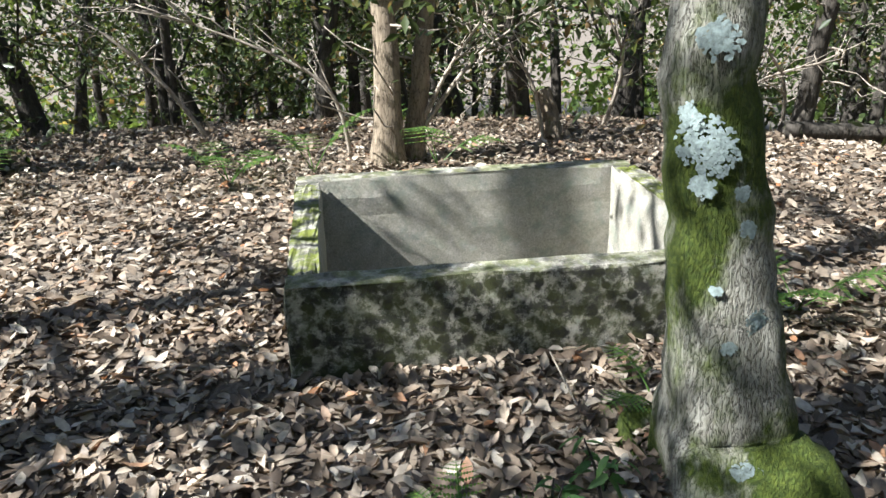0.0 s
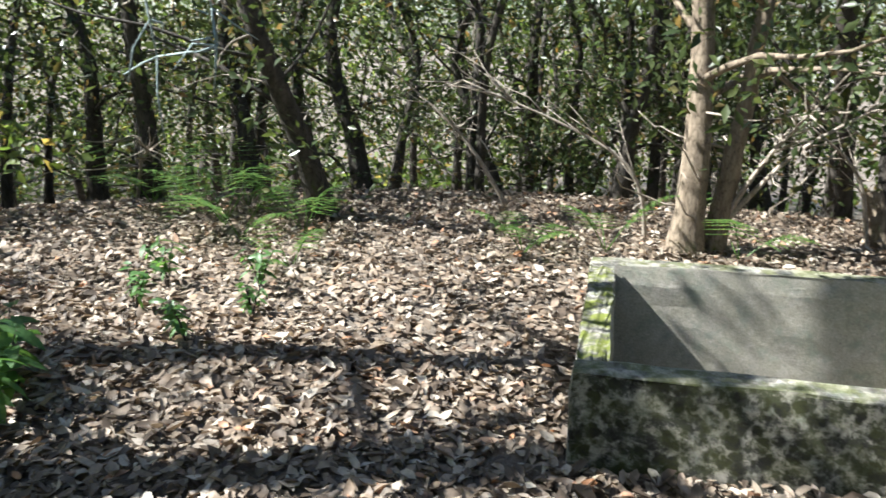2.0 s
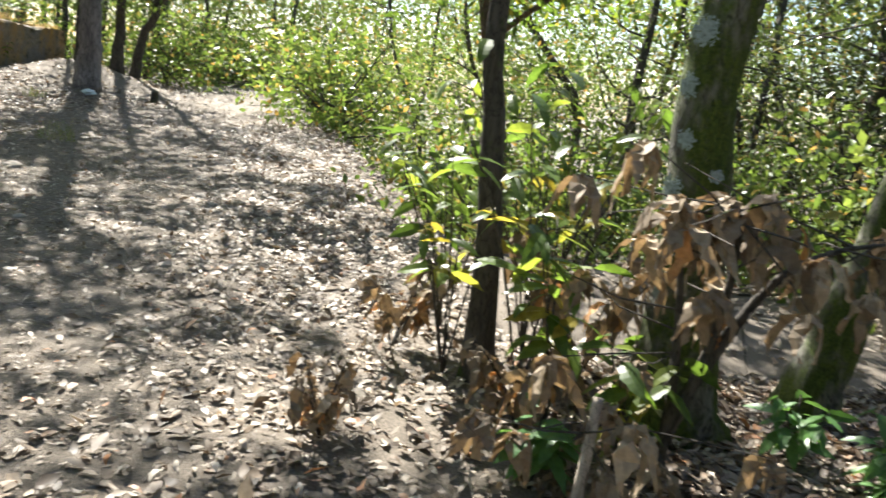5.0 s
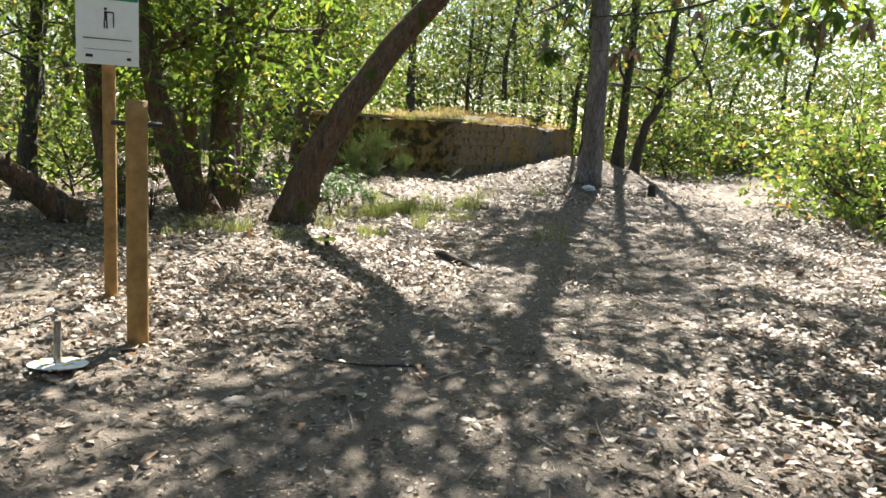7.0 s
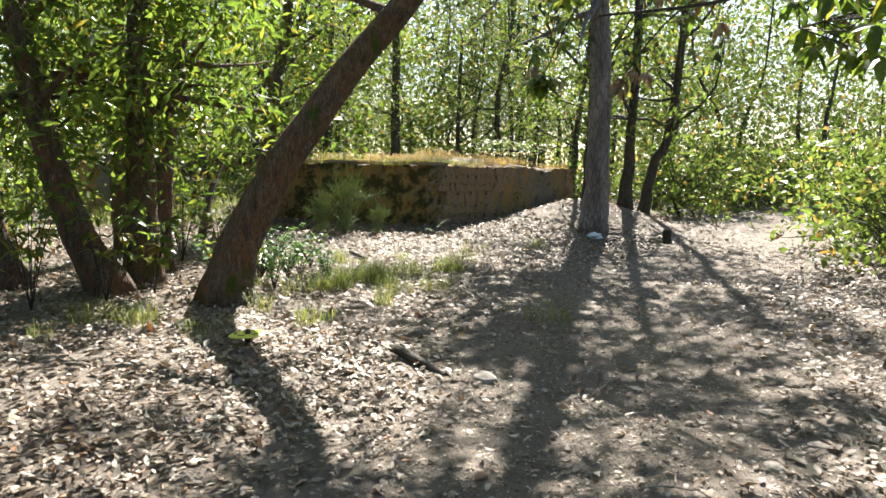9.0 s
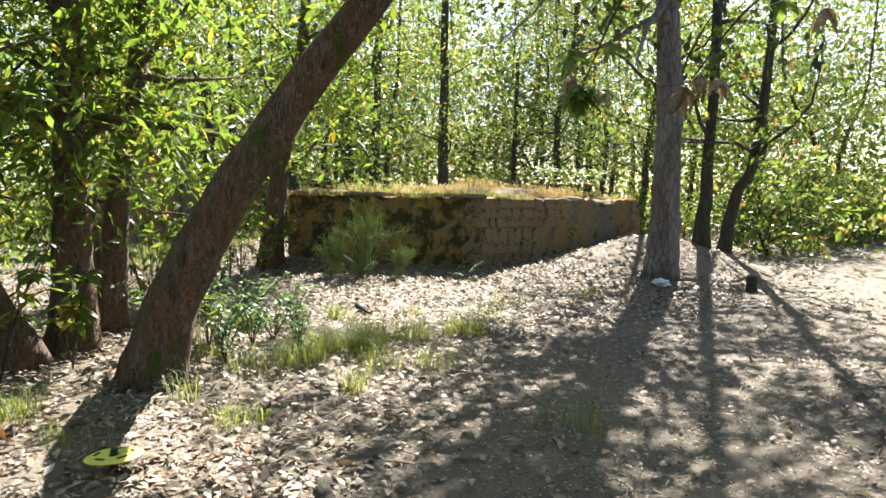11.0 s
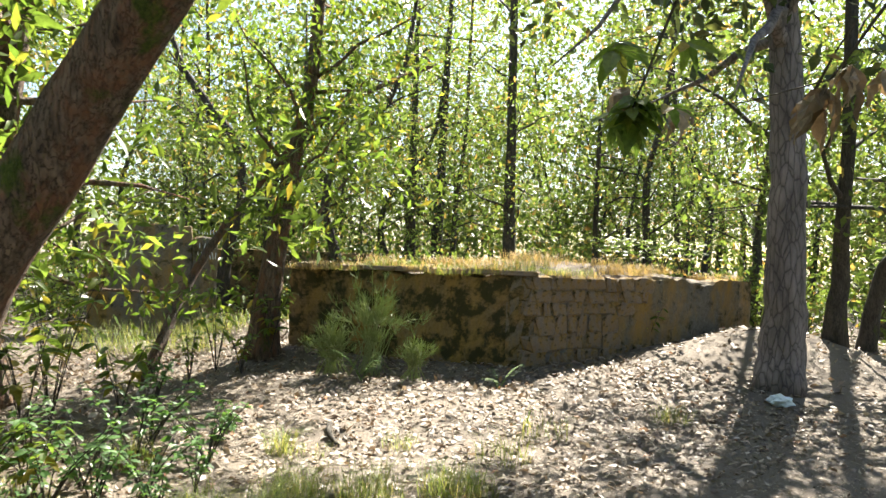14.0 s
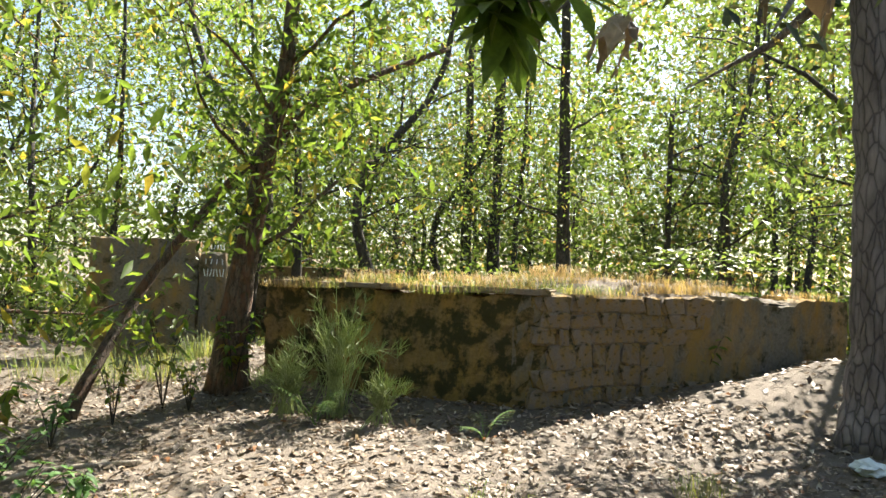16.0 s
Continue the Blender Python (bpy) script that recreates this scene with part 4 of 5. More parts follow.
# ---- sign post ----
sign = thing("sign_post", (-4.62, -5.35, gz(-4.62, -5.35)), "round wooden trail post with a steel pin through it", "post")
V, F = tube(spline([(0, 0, -0.2), (0.0, 0, 0.8), (0.0, 0, 1.6)], 12), [0.068] * 12, 18, 0.008, 1)
part("post", mesh_of("post", V, F, True), M_POST, sign)
view = Vector((-0.55, -0.83, 0))
across = Vector((-0.83, 0.55, 0))
V, F = tube([tuple(-across * 0.15 + Vector((0, 0, 1.45))), tuple(across * 0.15 + Vector((0, 0, 1.45)))], [0.016, 0.016], 10)
part("pin", mesh_of("pin", V, F, True), M_STEEL, sign, "dark steel pin")
board = thing("trail_sign", (-5.2, -6.6, gz(-5.2, -6.6)), "white and green trail sign on a wooden post", "sign")
V, F = tube(spline([(0, 0, -0.2), (0.0, 0, 1.2), (0.0, 0, 2.75)], 12), [0.05] * 12, 14, 0.008, 2)
part("post", mesh_of("post", V, F, True), M_POST, board)
base = Matrix.Translation((0.04, 0.06, 2.17)) @ Matrix.Rotation(math.atan2(across[1], across[0]) + math.pi, 4, "Z")
for nm, sx, sz, at, mat, proud in (("panel", 0.44, 0.62, (0, 0), M_PANEL, 0.02), ("header", 0.43, 0.13, (0, 0.235), M_GREEN, 0.026), ("rule", 0.34, 0.006, (0, -0.12), M_INK, 0.026),
                                   ("pictogram", 0.022, 0.07, (0.012, 0.05), M_INK, 0.026), ("pictogram", 0.018, 0.018, (0.014, 0.102), M_INK, 0.026), ("pictogram", 0.045, 0.01, (-0.02, 0.078), M_INK, 0.026), ("pictogram", 0.008, 0.11, (-0.042, 0.024), M_INK, 0.026),
                                   ("pictogram", 0.01, 0.06, (0.022, -0.012), M_INK, 0.026), ("pictogram", 0.01, 0.06, (0.004, -0.012), M_INK, 0.026), ("rule", 0.34, 0.003, (0, -0.2), M_INK, 0.0255),
                                   ("pictogram", 0.05, 0.022, (0.13, -0.25), M_INK, 0.026), ("pictogram", 0.03, 0.022, (-0.15, -0.26), M_INK, 0.026)):
    o = part(nm, box_bm(sx, proud, sz, 0.002), mat, board)
    o.matrix_basis = base @ Matrix.Translation((at[0], 0.012 + proud / 2 + 0.03, at[1]))


def marker(place, mat, label, tall):
    """A flat disc with a hole, on a short stake in the ground."""
    e = thing("marker_disc", place, label, "marker")
    bm = bmesh.new()
    n = 40
    rings = [(0.035, 0.0), (0.035, 0.012), (0.07, 0.018), (0.15, 0.014), (0.165, 0.006), (0.16, 0.0)]
    vs = [[bm.verts.new((a_ * math.cos(i / n * 6.283), a_ * math.sin(i / n * 6.283), z_)) for i in range(n)] for a_, z_ in rings]
    for p, c in zip(vs, vs[1:] + vs[:1]):
        for i in range(n):
            bm.faces.new((p[i], p[(i + 1) % n], c[(i + 1) % n], c[i]))
    o = part("disc", bm, mat, e)
    o.location.z = 0.1 if not tall else 0.03
    o.rotation_euler = (radians(4), radians(-5 if tall else 2), 0)
    V, F = tube([(0, 0, -0.1), (0.003, 0, 0.1), (0.0, 0.005, 0.3 if tall else 0.15)], [0.026, 0.024, 0.02], 8, 0.05, 3)
    part("stake", mesh_of("stake", V, F), M_TWIG if tall else M_STEEL, e)
    for k in range(5):
        a_ = k / 5 * 6.28
        s_ = part("slot", box_bm(0.06, 0.02, 0.004, 0.001), M_INK if not tall else M_DISC_Y, o)
        s_.matrix_basis = Matrix.Rotation(a_, 4, "Z") @ Matrix.Translation((0, 0.105, 0.0185))
    return e


marker((-4.0, -5.2, gz(-4.0, -5.2)), M_DISC_W, "white and yellow plastic disc on a wooden stake", True)
marker((-8.13, -6.98, gz(-8.13, -6.98)), M_DISC_Y, "yellow plastic disc on a short dark stake", False)

# ---- low plants ----


def fern(place, fronds, length, seed, label="green bracken fern on the leaf litter"):
    r = np.random.default_rng(seed)
    e = thing("fern", place, label, "fern", "ferns")
    for k in range(fronds):
        a_ = k / fronds * 6.28 + r.uniform(-0.5, 0.5)
        L = length * r.uniform(0.75, 1.15)
        rise0 = r.uniform(1.2, 1.9)
        pts = [np.array([math.cos(a_) * L * s, math.sin(a_) * L * s, L * (rise0 * s - 0.9 * s * s)]) for s in np.linspace(0, 1, 13)]
        pcs = [tube(pts, np.linspace(0.005, 0.001, 13), 4)]
        side_ = np.array([-math.sin(a_), math.cos(a_), 0])
        for i in range(4, 13):
            w = L * 0.36 * math.sin(math.pi * (1 - (i - 3.2) / 10) * 0.62)
            for sg in (-1, 1):
                d = side_ * sg * 0.9 + np.array([math.cos(a_), math.sin(a_), -0.2]) * 0.35
                m = 7
                for j in range(m):
                    c = pts[i] + d * w * (j + 0.5) / m
                    h = w * 0.16 * (1.15 - j / m)
                    f = np.array([math.cos(a_), math.sin(a_), 0.0])
                    pcs.append((np.array([c - d * w / m * 0.5, c + f * h, c + d * w / m * 0.5 + f * h * 0.2, c - f * h]), [(0, 3, 2, 1)]))
        V, F = joined(pcs)
        part("frond", mesh_of("frond", V, F), M_FERN, e)
    return e


for k, (x, y, n_, L) in enumerate(((-0.98, 5.75, 3, 0.55), (0.0, 6.0, 3, 0.6), (-1.55, 5.4, 5, 0.42), (1.75, 3.2, 4, 0.4), (0.9, 2.4, 3, 0.3), (0.16, 1.62, 5, 0.26), (-4.3, 5.3, 6, 0.8), (-3.5, 5.35, 5, 0.6), (-3.9, 5.0, 4, 0.6),
                               (-4.5, 5.9, 5, 0.7), (-14.2, -11.4, 4, 0.4), (-3.0, 4.4, 5, 0.35), (-15.4, -10.3, 3, 0.35), (-5.4, 5.6, 5, 0.7), (3.1, 3.6, 4, 0.4))):
    fern((x, y, gz(x, y)), n_, L, 400 + k)


def grass(place, n_, h, rad, seed, mat=M_GRASS, label="tuft of green grass", name="grass_tuft"):
    r = np.random.default_rng(seed)
    a_, d_ = r.uniform(0, 6.28, n_), rad * np.sqrt(r.random(n_))
    b0 = np.stack([d_ * np.cos(a_), d_ * np.sin(a_), np.zeros(n_)], 1)
    H_ = h * r.uniform(0.5, 1.2, n_)[:, None]
    g_ = r.uniform(0, 6.28, n_)
    dirn = np.stack([np.cos(g_), np.sin(g_), np.zeros(n_)], 1)
    s_ = np.stack([-np.sin(g_), np.cos(g_), np.zeros(n_)], 1) * 0.0022
    up = np.array([0, 0, 1.0])
    mid = b0 + up * H_ * 0.55 + dirn * H_ * 0.25
    tip = b0 + up * H_ * 0.6 + dirn * H_ * 0.85
    V = np.stack([b0 - s_, b0 + s_, mid + s_, mid - s_, tip], 1).reshape(-1, 3)
    o = np.arange(n_)[:, None] * 5
    F = np.concatenate([o + [0, 1, 2], o + [0, 2, 3], o + [3, 2, 4]], 1).reshape(-1, 3)
    ob = part(name, leaf_mesh(name, V, F), mat)
    ob.location = place
    return tagged(ob, label, "grass", kind="stuff")


r = np.random.default_rng(77)
for k in range(32):
    x, y = -8.06 + r.normal() * 0.9, -8.5 + r.normal() * 0.5
    if k > 11:
        x, y = -10.6 + r.normal() * 1.5, -8.3 + r.normal() * 0.8
    if k > 24:
        x, y = -12.6 + r.normal() * 1.2, -8.6 + r.normal() * 0.9
    grass((x, y, gz(x, y)), int(r.uniform(35, 120)), r.uniform(0.14, 0.42), r.uniform(0.1, 0.26), 500 + k)
for k in range(34):
    f, g_ = r.uniform(0.02, 0.98), (r.uniform(0.02, 0.98) if k % 2 else r.uniform(0.0, 0.2))
    p = C0 + (CL - C0) * f + (CR - C0) * g_
    grass((p[0], p[1], BZ1 - 0.02 + 0.25 * math.sin(math.pi * f) * math.sin(math.pi * g_)), 230, r.uniform(0.12, 0.3), 0.45, 560 + k, M_STRAW if k % 4 else M_GRASS, "dry pale grass on top of the ruined block", "dry_grass")


for k, (x, y) in enumerate(((-11.3, -8.2), (-10.9, -8.5), (-11.7, -8.6), (-12.1, -8.3), (-12.6, -8.0), (-10.5, -8.2))):
    grass((x, y, gz(x, y)), 260, 0.36, 0.24, 740 + k, label="dense tuft of sunlit yellow-green grass")
for k in range(16):
    x, y = -13.9 + r.normal() * 0.9, -16.2 + r.normal() * 1.0
    grass((x, y, gz(x, y)), 150, r.uniform(0.35, 0.7), 0.4, 700 + k, label="tall sunlit grass beside the ruined block")


def seedling(place, stems, h, leaf, seed, label, mat=M_SEEDLING, name="chestnut_seedling", width=0.34, per=7, droop=0.3, lean=0.35, hang=0.0):
    """A young shoot: stems with long toothed leaves."""
    r = np.random.default_rng(seed)
    e = thing(name, place, label, "plant")
    for k in range(stems):
        a_ = r.uniform(0, 6.28)
        P = spline([(0, 0, 0), (math.cos(a_) * h * lean * 0.4, math.sin(a_) * h * lean * 0.4, h * 0.55), (math.cos(a_) * h * lean, math.sin(a_) * h * lean, h)], 8)
        V, F = tube(P, np.linspace(0.007, 0.003, 8), 5)
        part("stem", mesh_of("stem", V, F, True), M_BARK_D, e)
        pcs = []
        for j in range(per):
            c = P[min(7, 3 + int(5 * j / per))] + r.normal(size=3) * 0.01
            L = leaf * r.uniform(0.7, 1.2)
            V, F = broad_leaf(L, L * width, droop * r.uniform(0.5, 1.6), 0.2)
            if hang > 0.5:
                V = V + r.normal(size=V.shape) * np.array([0.004, 0.009, 0.009])
            m = Matrix.Translation(c) @ Matrix.Rotation(a_ + j * 2.4 + r.normal() * 0.3, 4, "Z") @ Matrix.Rotation(r.uniform(-0.5, 0.3) + hang, 4, "Y") @ Matrix.Rotation(r.normal() * 0.4, 4, "X")
            pcs.append((turned(V, m), F))
        V, F = joined(pcs)
        part("leaves", mesh_of("leaves", V, F), mat, e)
    return e


GREEN_SHOOT, BROWN_SHOOT = "green chestnut shoot with long toothed leaves", "withered brown chestnut shoot with hanging leaves"
for k, (x, y, st, h, lf, brown) in enumerate(((0.42, 1.75, 3, 0.16, 0.09, 0), (0.6, 1.9, 2, 0.2, 0.08, 0), (0.3, 1.6, 2, 0.1, 0.08, 0), (-3.3, 0.55, 4, 0.6, 0.2, 0), (-3.1, 0.15, 4, 0.3, 0.18, 0), (-3.6, 1.5, 5, 0.35, 0.16, 0), (-3.2, 1.75, 5, 0.3, 0.15, 0),
                                             (-3.5, 1.95, 4, 0.35, 0.15, 0), (-3.7, 0.3, 5, 1.0, 0.19, 0), (-4.2, -0.2, 6, 1.3, 0.19, 0), (-4.0, 0.2, 6, 1.6, 0.19, 0), (-4.6, 0.3, 6, 1.8, 0.19, 0), (-5.2, 0.6, 6, 1.7, 0.19, 0), (-5.0, -0.2, 6, 1.1, 0.18, 0),
                                             (-3.3, -0.75, 4, 0.3, 0.13, 1), (-3.6, 0.15, 5, 0.45, 0.18, 1), (-4.5, -0.5, 5, 0.5, 0.16, 1), (-4.4, 0.6, 6, 0.9, 0.2, 1),
                                             (-3.0, 2.1, 3, 0.36, 0.19, 0), (-2.85, 1.85, 3, 0.32, 0.19, 0), (-3.25, 2.3, 3, 0.3, 0.18, 0), (-2.7, 2.95, 4, 0.25, 0.09, 0), (-2.6, 3.4, 4, 0.2, 0.08, 0), (-3.3, 3.2, 4, 0.3, 0.09, 0), (-2.9, 3.9, 4, 0.3, 0.09, 0), (-3.5, 3.7, 4, 0.35, 0.1, 0),
                                             (-10.6, -11.3, 7, 1.0, 0.2, 0), (-10.9, -11.7, 7, 1.5, 0.2, 0), (-11.5, -11.6, 6, 0.7, 0.18, 0), (-9.0, -9.6, 7, 0.9, 0.18, 0), (-8.4, -9.6, 7, 1.2, 0.18, 0), (-13.2, -13.2, 6, 1.1, 0.15, 0), (-14.0, -13.3, 6, 0.9, 0.15, 0),
                                             (-7.6, -9.6, 7, 1.3, 0.18, 0), (-7.0, -9.3, 6, 0.9, 0.18, 0), (-19.0, -10.7, 6, 0.6, 0.12, 0), (-19.9, -10.9, 6, 0.5, 0.12, 0), (-12.0, -10.4, 5, 0.25, 0.12, 0), (-10.2, -9.3, 6, 0.55, 0.14, 0), (-10.0, -8.7, 8, 0.4, 0.07, 0), (-10.5, -9.0, 8, 0.45, 0.07, 0), (-10.7, -8.5, 8, 0.35, 0.07, 0), (-9.7, -9.4, 7, 0.6, 0.1, 0), (-11.2, -9.1, 7, 0.3, 0.07, 0), (-12.6, -12.6, 7, 0.6, 0.1, 0), (-13.4, -12.9, 7, 0.5, 0.1, 0), (-12.0, -12.0, 7, 0.45, 0.1, 0))):
    seedling((x, y, gz(x, y)), st, h, lf, 600 + k, BROWN_SHOOT if brown else GREEN_SHOOT, M_BROWN if brown else M_SEEDLING if h < 0.5 else M_CHESTNUT, droop=0.55 if brown else 0.3, per=9, hang=0.85 if brown else 0.25, lean=0.6 if brown else 0.35, width=0.46 if brown else 0.34)


for k, (x, y, h) in enumerate(((-10.6, -9.6, 0.55), (-10.3, -9.3, 0.5), (-11.1, -10.0, 0.6), (-10.9, -9.2, 0.4), (-11.5, -9.6, 0.45), (-10.0, -9.8, 0.6), (-11.4, -10.5, 0.5))):
    seedling((x, y, gz(x, y)), 9, h, 0.075, 680 + k, "low sunlit shrub with small pale green leaves", M_SEEDLING, "low_shrub", 0.5, 12, 0.2, 0.8)
for k, (f, g_) in enumerate(((0.25, 0.55), (0.3, 0.72), (0.2, 0.85), (0.5, 0.9), (0.12, 0.66))):
    p = C0 + (CL - C0) * f + (CR - C0) * g_
    seedling((p[0], p[1], BZ1 + 0.1), 9, 0.5, 0.1, 690 + k, "leafy green shrub on top of the ruined block", M_LIGHT, "low_shrub", 0.5, 11, 0.2, 0.7)


def broom(place, h, n_, seed):
    """An upright bush of thin green twigs."""
    r = np.random.default_rng(seed)
    e = thing("broom_bush", place, "feathery pale green broom bush before the ruined block", "bush")
    for k in range(n_):
        a_ = r.uniform(0, 6.28)
        le = r.uniform(0.03, 0.28) if k % 2 else r.uniform(0.2, 0.75)
        P = spline([(r.normal() * 0.1, r.normal() * 0.1, 0), (math.cos(a_) * h * le * 0.4, math.sin(a_) * h * le * 0.4, h * 0.5), (math.cos(a_) * h * le * 0.8, math.sin(a_) * h * le * 0.8, h * r.uniform(0.5, 1.0) * (1.1 - 0.6 * le))], 7)
        pcs = [tube(P, np.linspace(0.006, 0.002, 7), 4)]
        for j in range(18):
            c = P[2 + int(r.integers(5))]
            d = r.normal(size=3) * 0.5 + np.array([math.cos(a_) * 0.4, math.sin(a_) * 0.4, 1.0])
            d *= 0.14 / np.linalg.norm(d)
            pcs.append(tube([c, c + d * 0.6, c + d + r.normal(size=3) * 0.01], [0.003, 0.003, 0.001], 3))
        V, F = joined(pcs)
        part("stem", mesh_of("stem", V, F), M_BROOM, e)
    return e


broom((-14.55, -11.7, gz(-14.55, -11.7)), 1.25, 60, 1)
broom((-14.1, -11.9, gz(-14.1, -11.9)), 0.65, 40, 2)
broom((-14.75, -11.1, gz(-14.75, -11.1)), 0.5, 26, 3)

# ---- overhanging chestnut boughs ----


def bough(parent, line, n_, leaf, seed, brown=0, tips=False):
    """A bough with sprays of long leaves that hang from it."""
    r = np.random.default_rng(seed)
    P = spline(line, 18)
    V, F = tube(P, np.linspace(0.03, 0.006, 18), 7, 0.03, seed)
    o = part("bough", mesh_of("bough", V, F, True), M_BARK_D, parent)
    green, dry, tw = [], [], []
    for k in range(n_):
        c = P[6 + int(r.integers(12))]
        e_ = c + r.normal(size=3) * np.array([0.34, 0.34, 0.14]) + np.array([0, 0, -0.02])
        if parent.location.x < -6 and over_trail(e_[None], parent.location, 1.1, 3.4)[0]:
            continue
        tw.append(tube([c, (c + e_) / 2 + r.normal(size=3) * 0.03, e_], [0.005, 0.004, 0.002], 4))
        wither = r.random() < brown
        if tips and k < 5:
            e_, wither = P[-1] + r.normal(size=3) * 0.07, brown > 0.2
        for j in range(6):
            L = leaf * r.uniform(0.65, 1.2)
            V, F = broad_leaf(L, L * 0.33, r.uniform(0.1, 0.5) + (0.3 if wither else 0), 0.25)
            if wither:
                V = V + r.normal(size=V.shape) * np.array([0.003, 0.009, 0.009])
            m = Matrix.Translation(e_) @ Matrix.Rotation(j * 1.05 + r.uniform(0, 0.8), 4, "Z") @ Matrix.Rotation(r.uniform(0.0, 0.9) + (0.15 if wither else 0), 4, "Y") @ Matrix.Rotation(r.normal() * 0.35, 4, "X")
            (dry if wither else green).append((turned(V, m), F))
    V, F = joined(tw)
    part("twig_spray", mesh_of("twig_spray", V, F), M_BARK_D, o)["kind"] = "stuff"
    if green:
        V, F = joined(green)
        part("leaves", mesh_of("leaves", V, F), M_CHESTNUT, o)
    if dry:
        V, F = joined(dry)
        part("withered_leaves", mesh_of("withered_leaves", V, F), M_BROWN, o, "withered orange-brown leaves")


for coppice in [o for o in scene.collection.objects if o.name == "tree" or o.name.startswith("tree.")]:
    if abs(coppice.location.x + 8.1) < 0.01 and abs(coppice.location.y + 11.0) < 0.01:
        bough(coppice, [(0.25, -0.2, 1.9), (0.8, 1.6, 3.0), (1.4, 3.4, 3.1), (1.9, 5.0, 2.6)], 34, 0.2, 6, 0.1)
over = tree((-11.2, 0.75, gz(-11.2, 0.75)), [(0, 0, 0), (-0.1, -0.1, 1.2), (-0.2, -0.4, 2.8), (-0.4, -0.7, 4.6), (-0.4, -0.8, 8)], 0.17, 0.08, M_BARK_C, M_CHESTNUT, "chestnut tree whose boughs overhang the way", leaves=4200, size=0.18, limbs=20, reach=4.4, low=0.52,
            seed=70, sides=16, n=18, aspect=0.38, spread=0.55)
# added leaf layers up-sun of the clearing, dense and thin, for its shade
canopy(over, (-0.4, -0.8, 7.8), -12.5, -2.0, -4.8, -3.2, 7.8, 1.0, 82, M_CHESTNUT)
canopy(over, (-0.4, -0.8, 7.8), -12.5, -2.0, -3.0, 0.2, 8.0, 0.15, 84, M_CHESTNUT)


def raised(*points):
    """Bends of a bough above the level of the way, seen from the lower ground where its tree stands."""
    up = gz(-11.2, -0.9) - gz(-11.2, 0.75)
    return [(x_, y_, z_ + up) for x_, y_, z_ in points]


bough(over, raised((-0.2, -0.4, 4.0), (-0.9, -3.9, 4.9), (-1.45, -6.5, 4.1), (-1.56, -7.45, 2.75)), 26, 0.25, 1, 0.05, True)
bough(over, raised((-0.2, -0.4, 3.2), (1.0, -2.5, 3.7), (2.4, -3.75, 2.75), (3.2, -4.55, 2.5)), 80, 0.19, 2, 0.1)
bough(over, raised((-0.2, -0.5, 3.4), (-0.9, -3.2, 4.1), (-1.6, -5.5, 3.6), (-1.74, -6.39, 2.8)), 40, 0.22, 3, 0.3, True)
bough(over, raised((-0.2, -0.4, 2.9), (0.6, -2.0, 3.3), (1.4, -3.2, 2.8), (2.3, -3.65, 2.5)), 76, 0.19, 4, 0.12)
bough(over, raised((-0.2, -0.4, 3.0), (0.2, -2.6, 3.6), (0.8, -4.6, 3.4), (1.6, -5.25, 3.2)), 44, 0.19, 5, 0.0)

withered = thing("withered_sapling", (-3.3, 0.75, gz(-3.3, 0.75)), "withered chestnut sapling hung with large curled brown leaves", "sapling")
bough(withered, [(0, 0, 0), (0.02, -0.02, 0.5), (0.06, -0.1, 1.0), (0.1, -0.2, 1.22)], 10, 0.19, 21, 1.0, True)
bough(withered, [(0, 0, 0.2), (0.05, 0.1, 0.7), (0.1, 0.1, 1.1), (0.12, 0.06, 1.28)], 14, 0.2, 22, 1.0, True)
bough(withered, [(0, 0, 0.3), (0.05, 0.25, 0.9), (0.1, 0.45, 1.12), (0.12, 0.68, 1.2)], 13, 0.19, 23, 1.0, True)
bough(withered, [(0, 0, 0.1), (0.2, -0.2, 0.3), (0.3, -0.35, 0.4), (0.4, -0.5, 0.35)], 8, 0.18, 24, 1.0)

# ---- dead wood, stones ----


def fallen(name, line, r0, r1, label, category, mat=M_BARK_D, seed=0, sides=9):
    P = spline([(x, y, gz(x, y) + z) for x, y, z in line], 14)
    V, F = tube(P, np.linspace(r0, r1, 14), sides, 0.06, seed)
    ob = part(name, mesh_of(name, V, F, True), mat)
    return tagged(ob, label, category)


fallen("fallen_branch", [(-3.9, 0.75, 0.05), (-3.45, 0.85, 0.03), (-3.0, 1.05, 0.03)], 0.028, 0.02, "fallen dark branch on dry leaves", "branch", seed=1)
fallen("standing_stick", [(-2.85, 0.28, 0.0), (-2.88, 0.3, 0.2), (-2.95, 0.33, 0.5)], 0.028, 0.022, "upright barkless stick stub with flaking wood", "stick", M_TWIG, 2)
fallen("stick", [(0.33, 2.5, 0.0), (0.25, 2.5, 0.1), (0.2, 2.52, 0.16)], 0.006, 0.003, "thin pale bare stick in the leaf litter", "stick", M_TWIG, 3, 5)
fallen("stick", [(0.62, 2.3, 0.0), (0.56, 2.4, 0.1), (0.5, 2.5, 0.2)], 0.006, 0.003, "thin pale bare stick in the leaf litter", "stick", M_TWIG, 4, 5)
fallen("fallen_log", [(3.2, 7.0, 0.1), (4.4, 7.2, 0.15), (5.6, 7.3, 0.3)], 0.09, 0.07, "fallen dark log at the edge of the clearing", "log", M_BARK_D, 5)
fallen("root", [(-8.9, -6.0, -0.02), (-8.72, -5.75, 0.04), (-8.62, -5.5, 0.04), (-8.6, -5.2, -0.02)], 0.05, 0.03, "bare tree root lying in the earth", "root", M_BARK_D, 6)
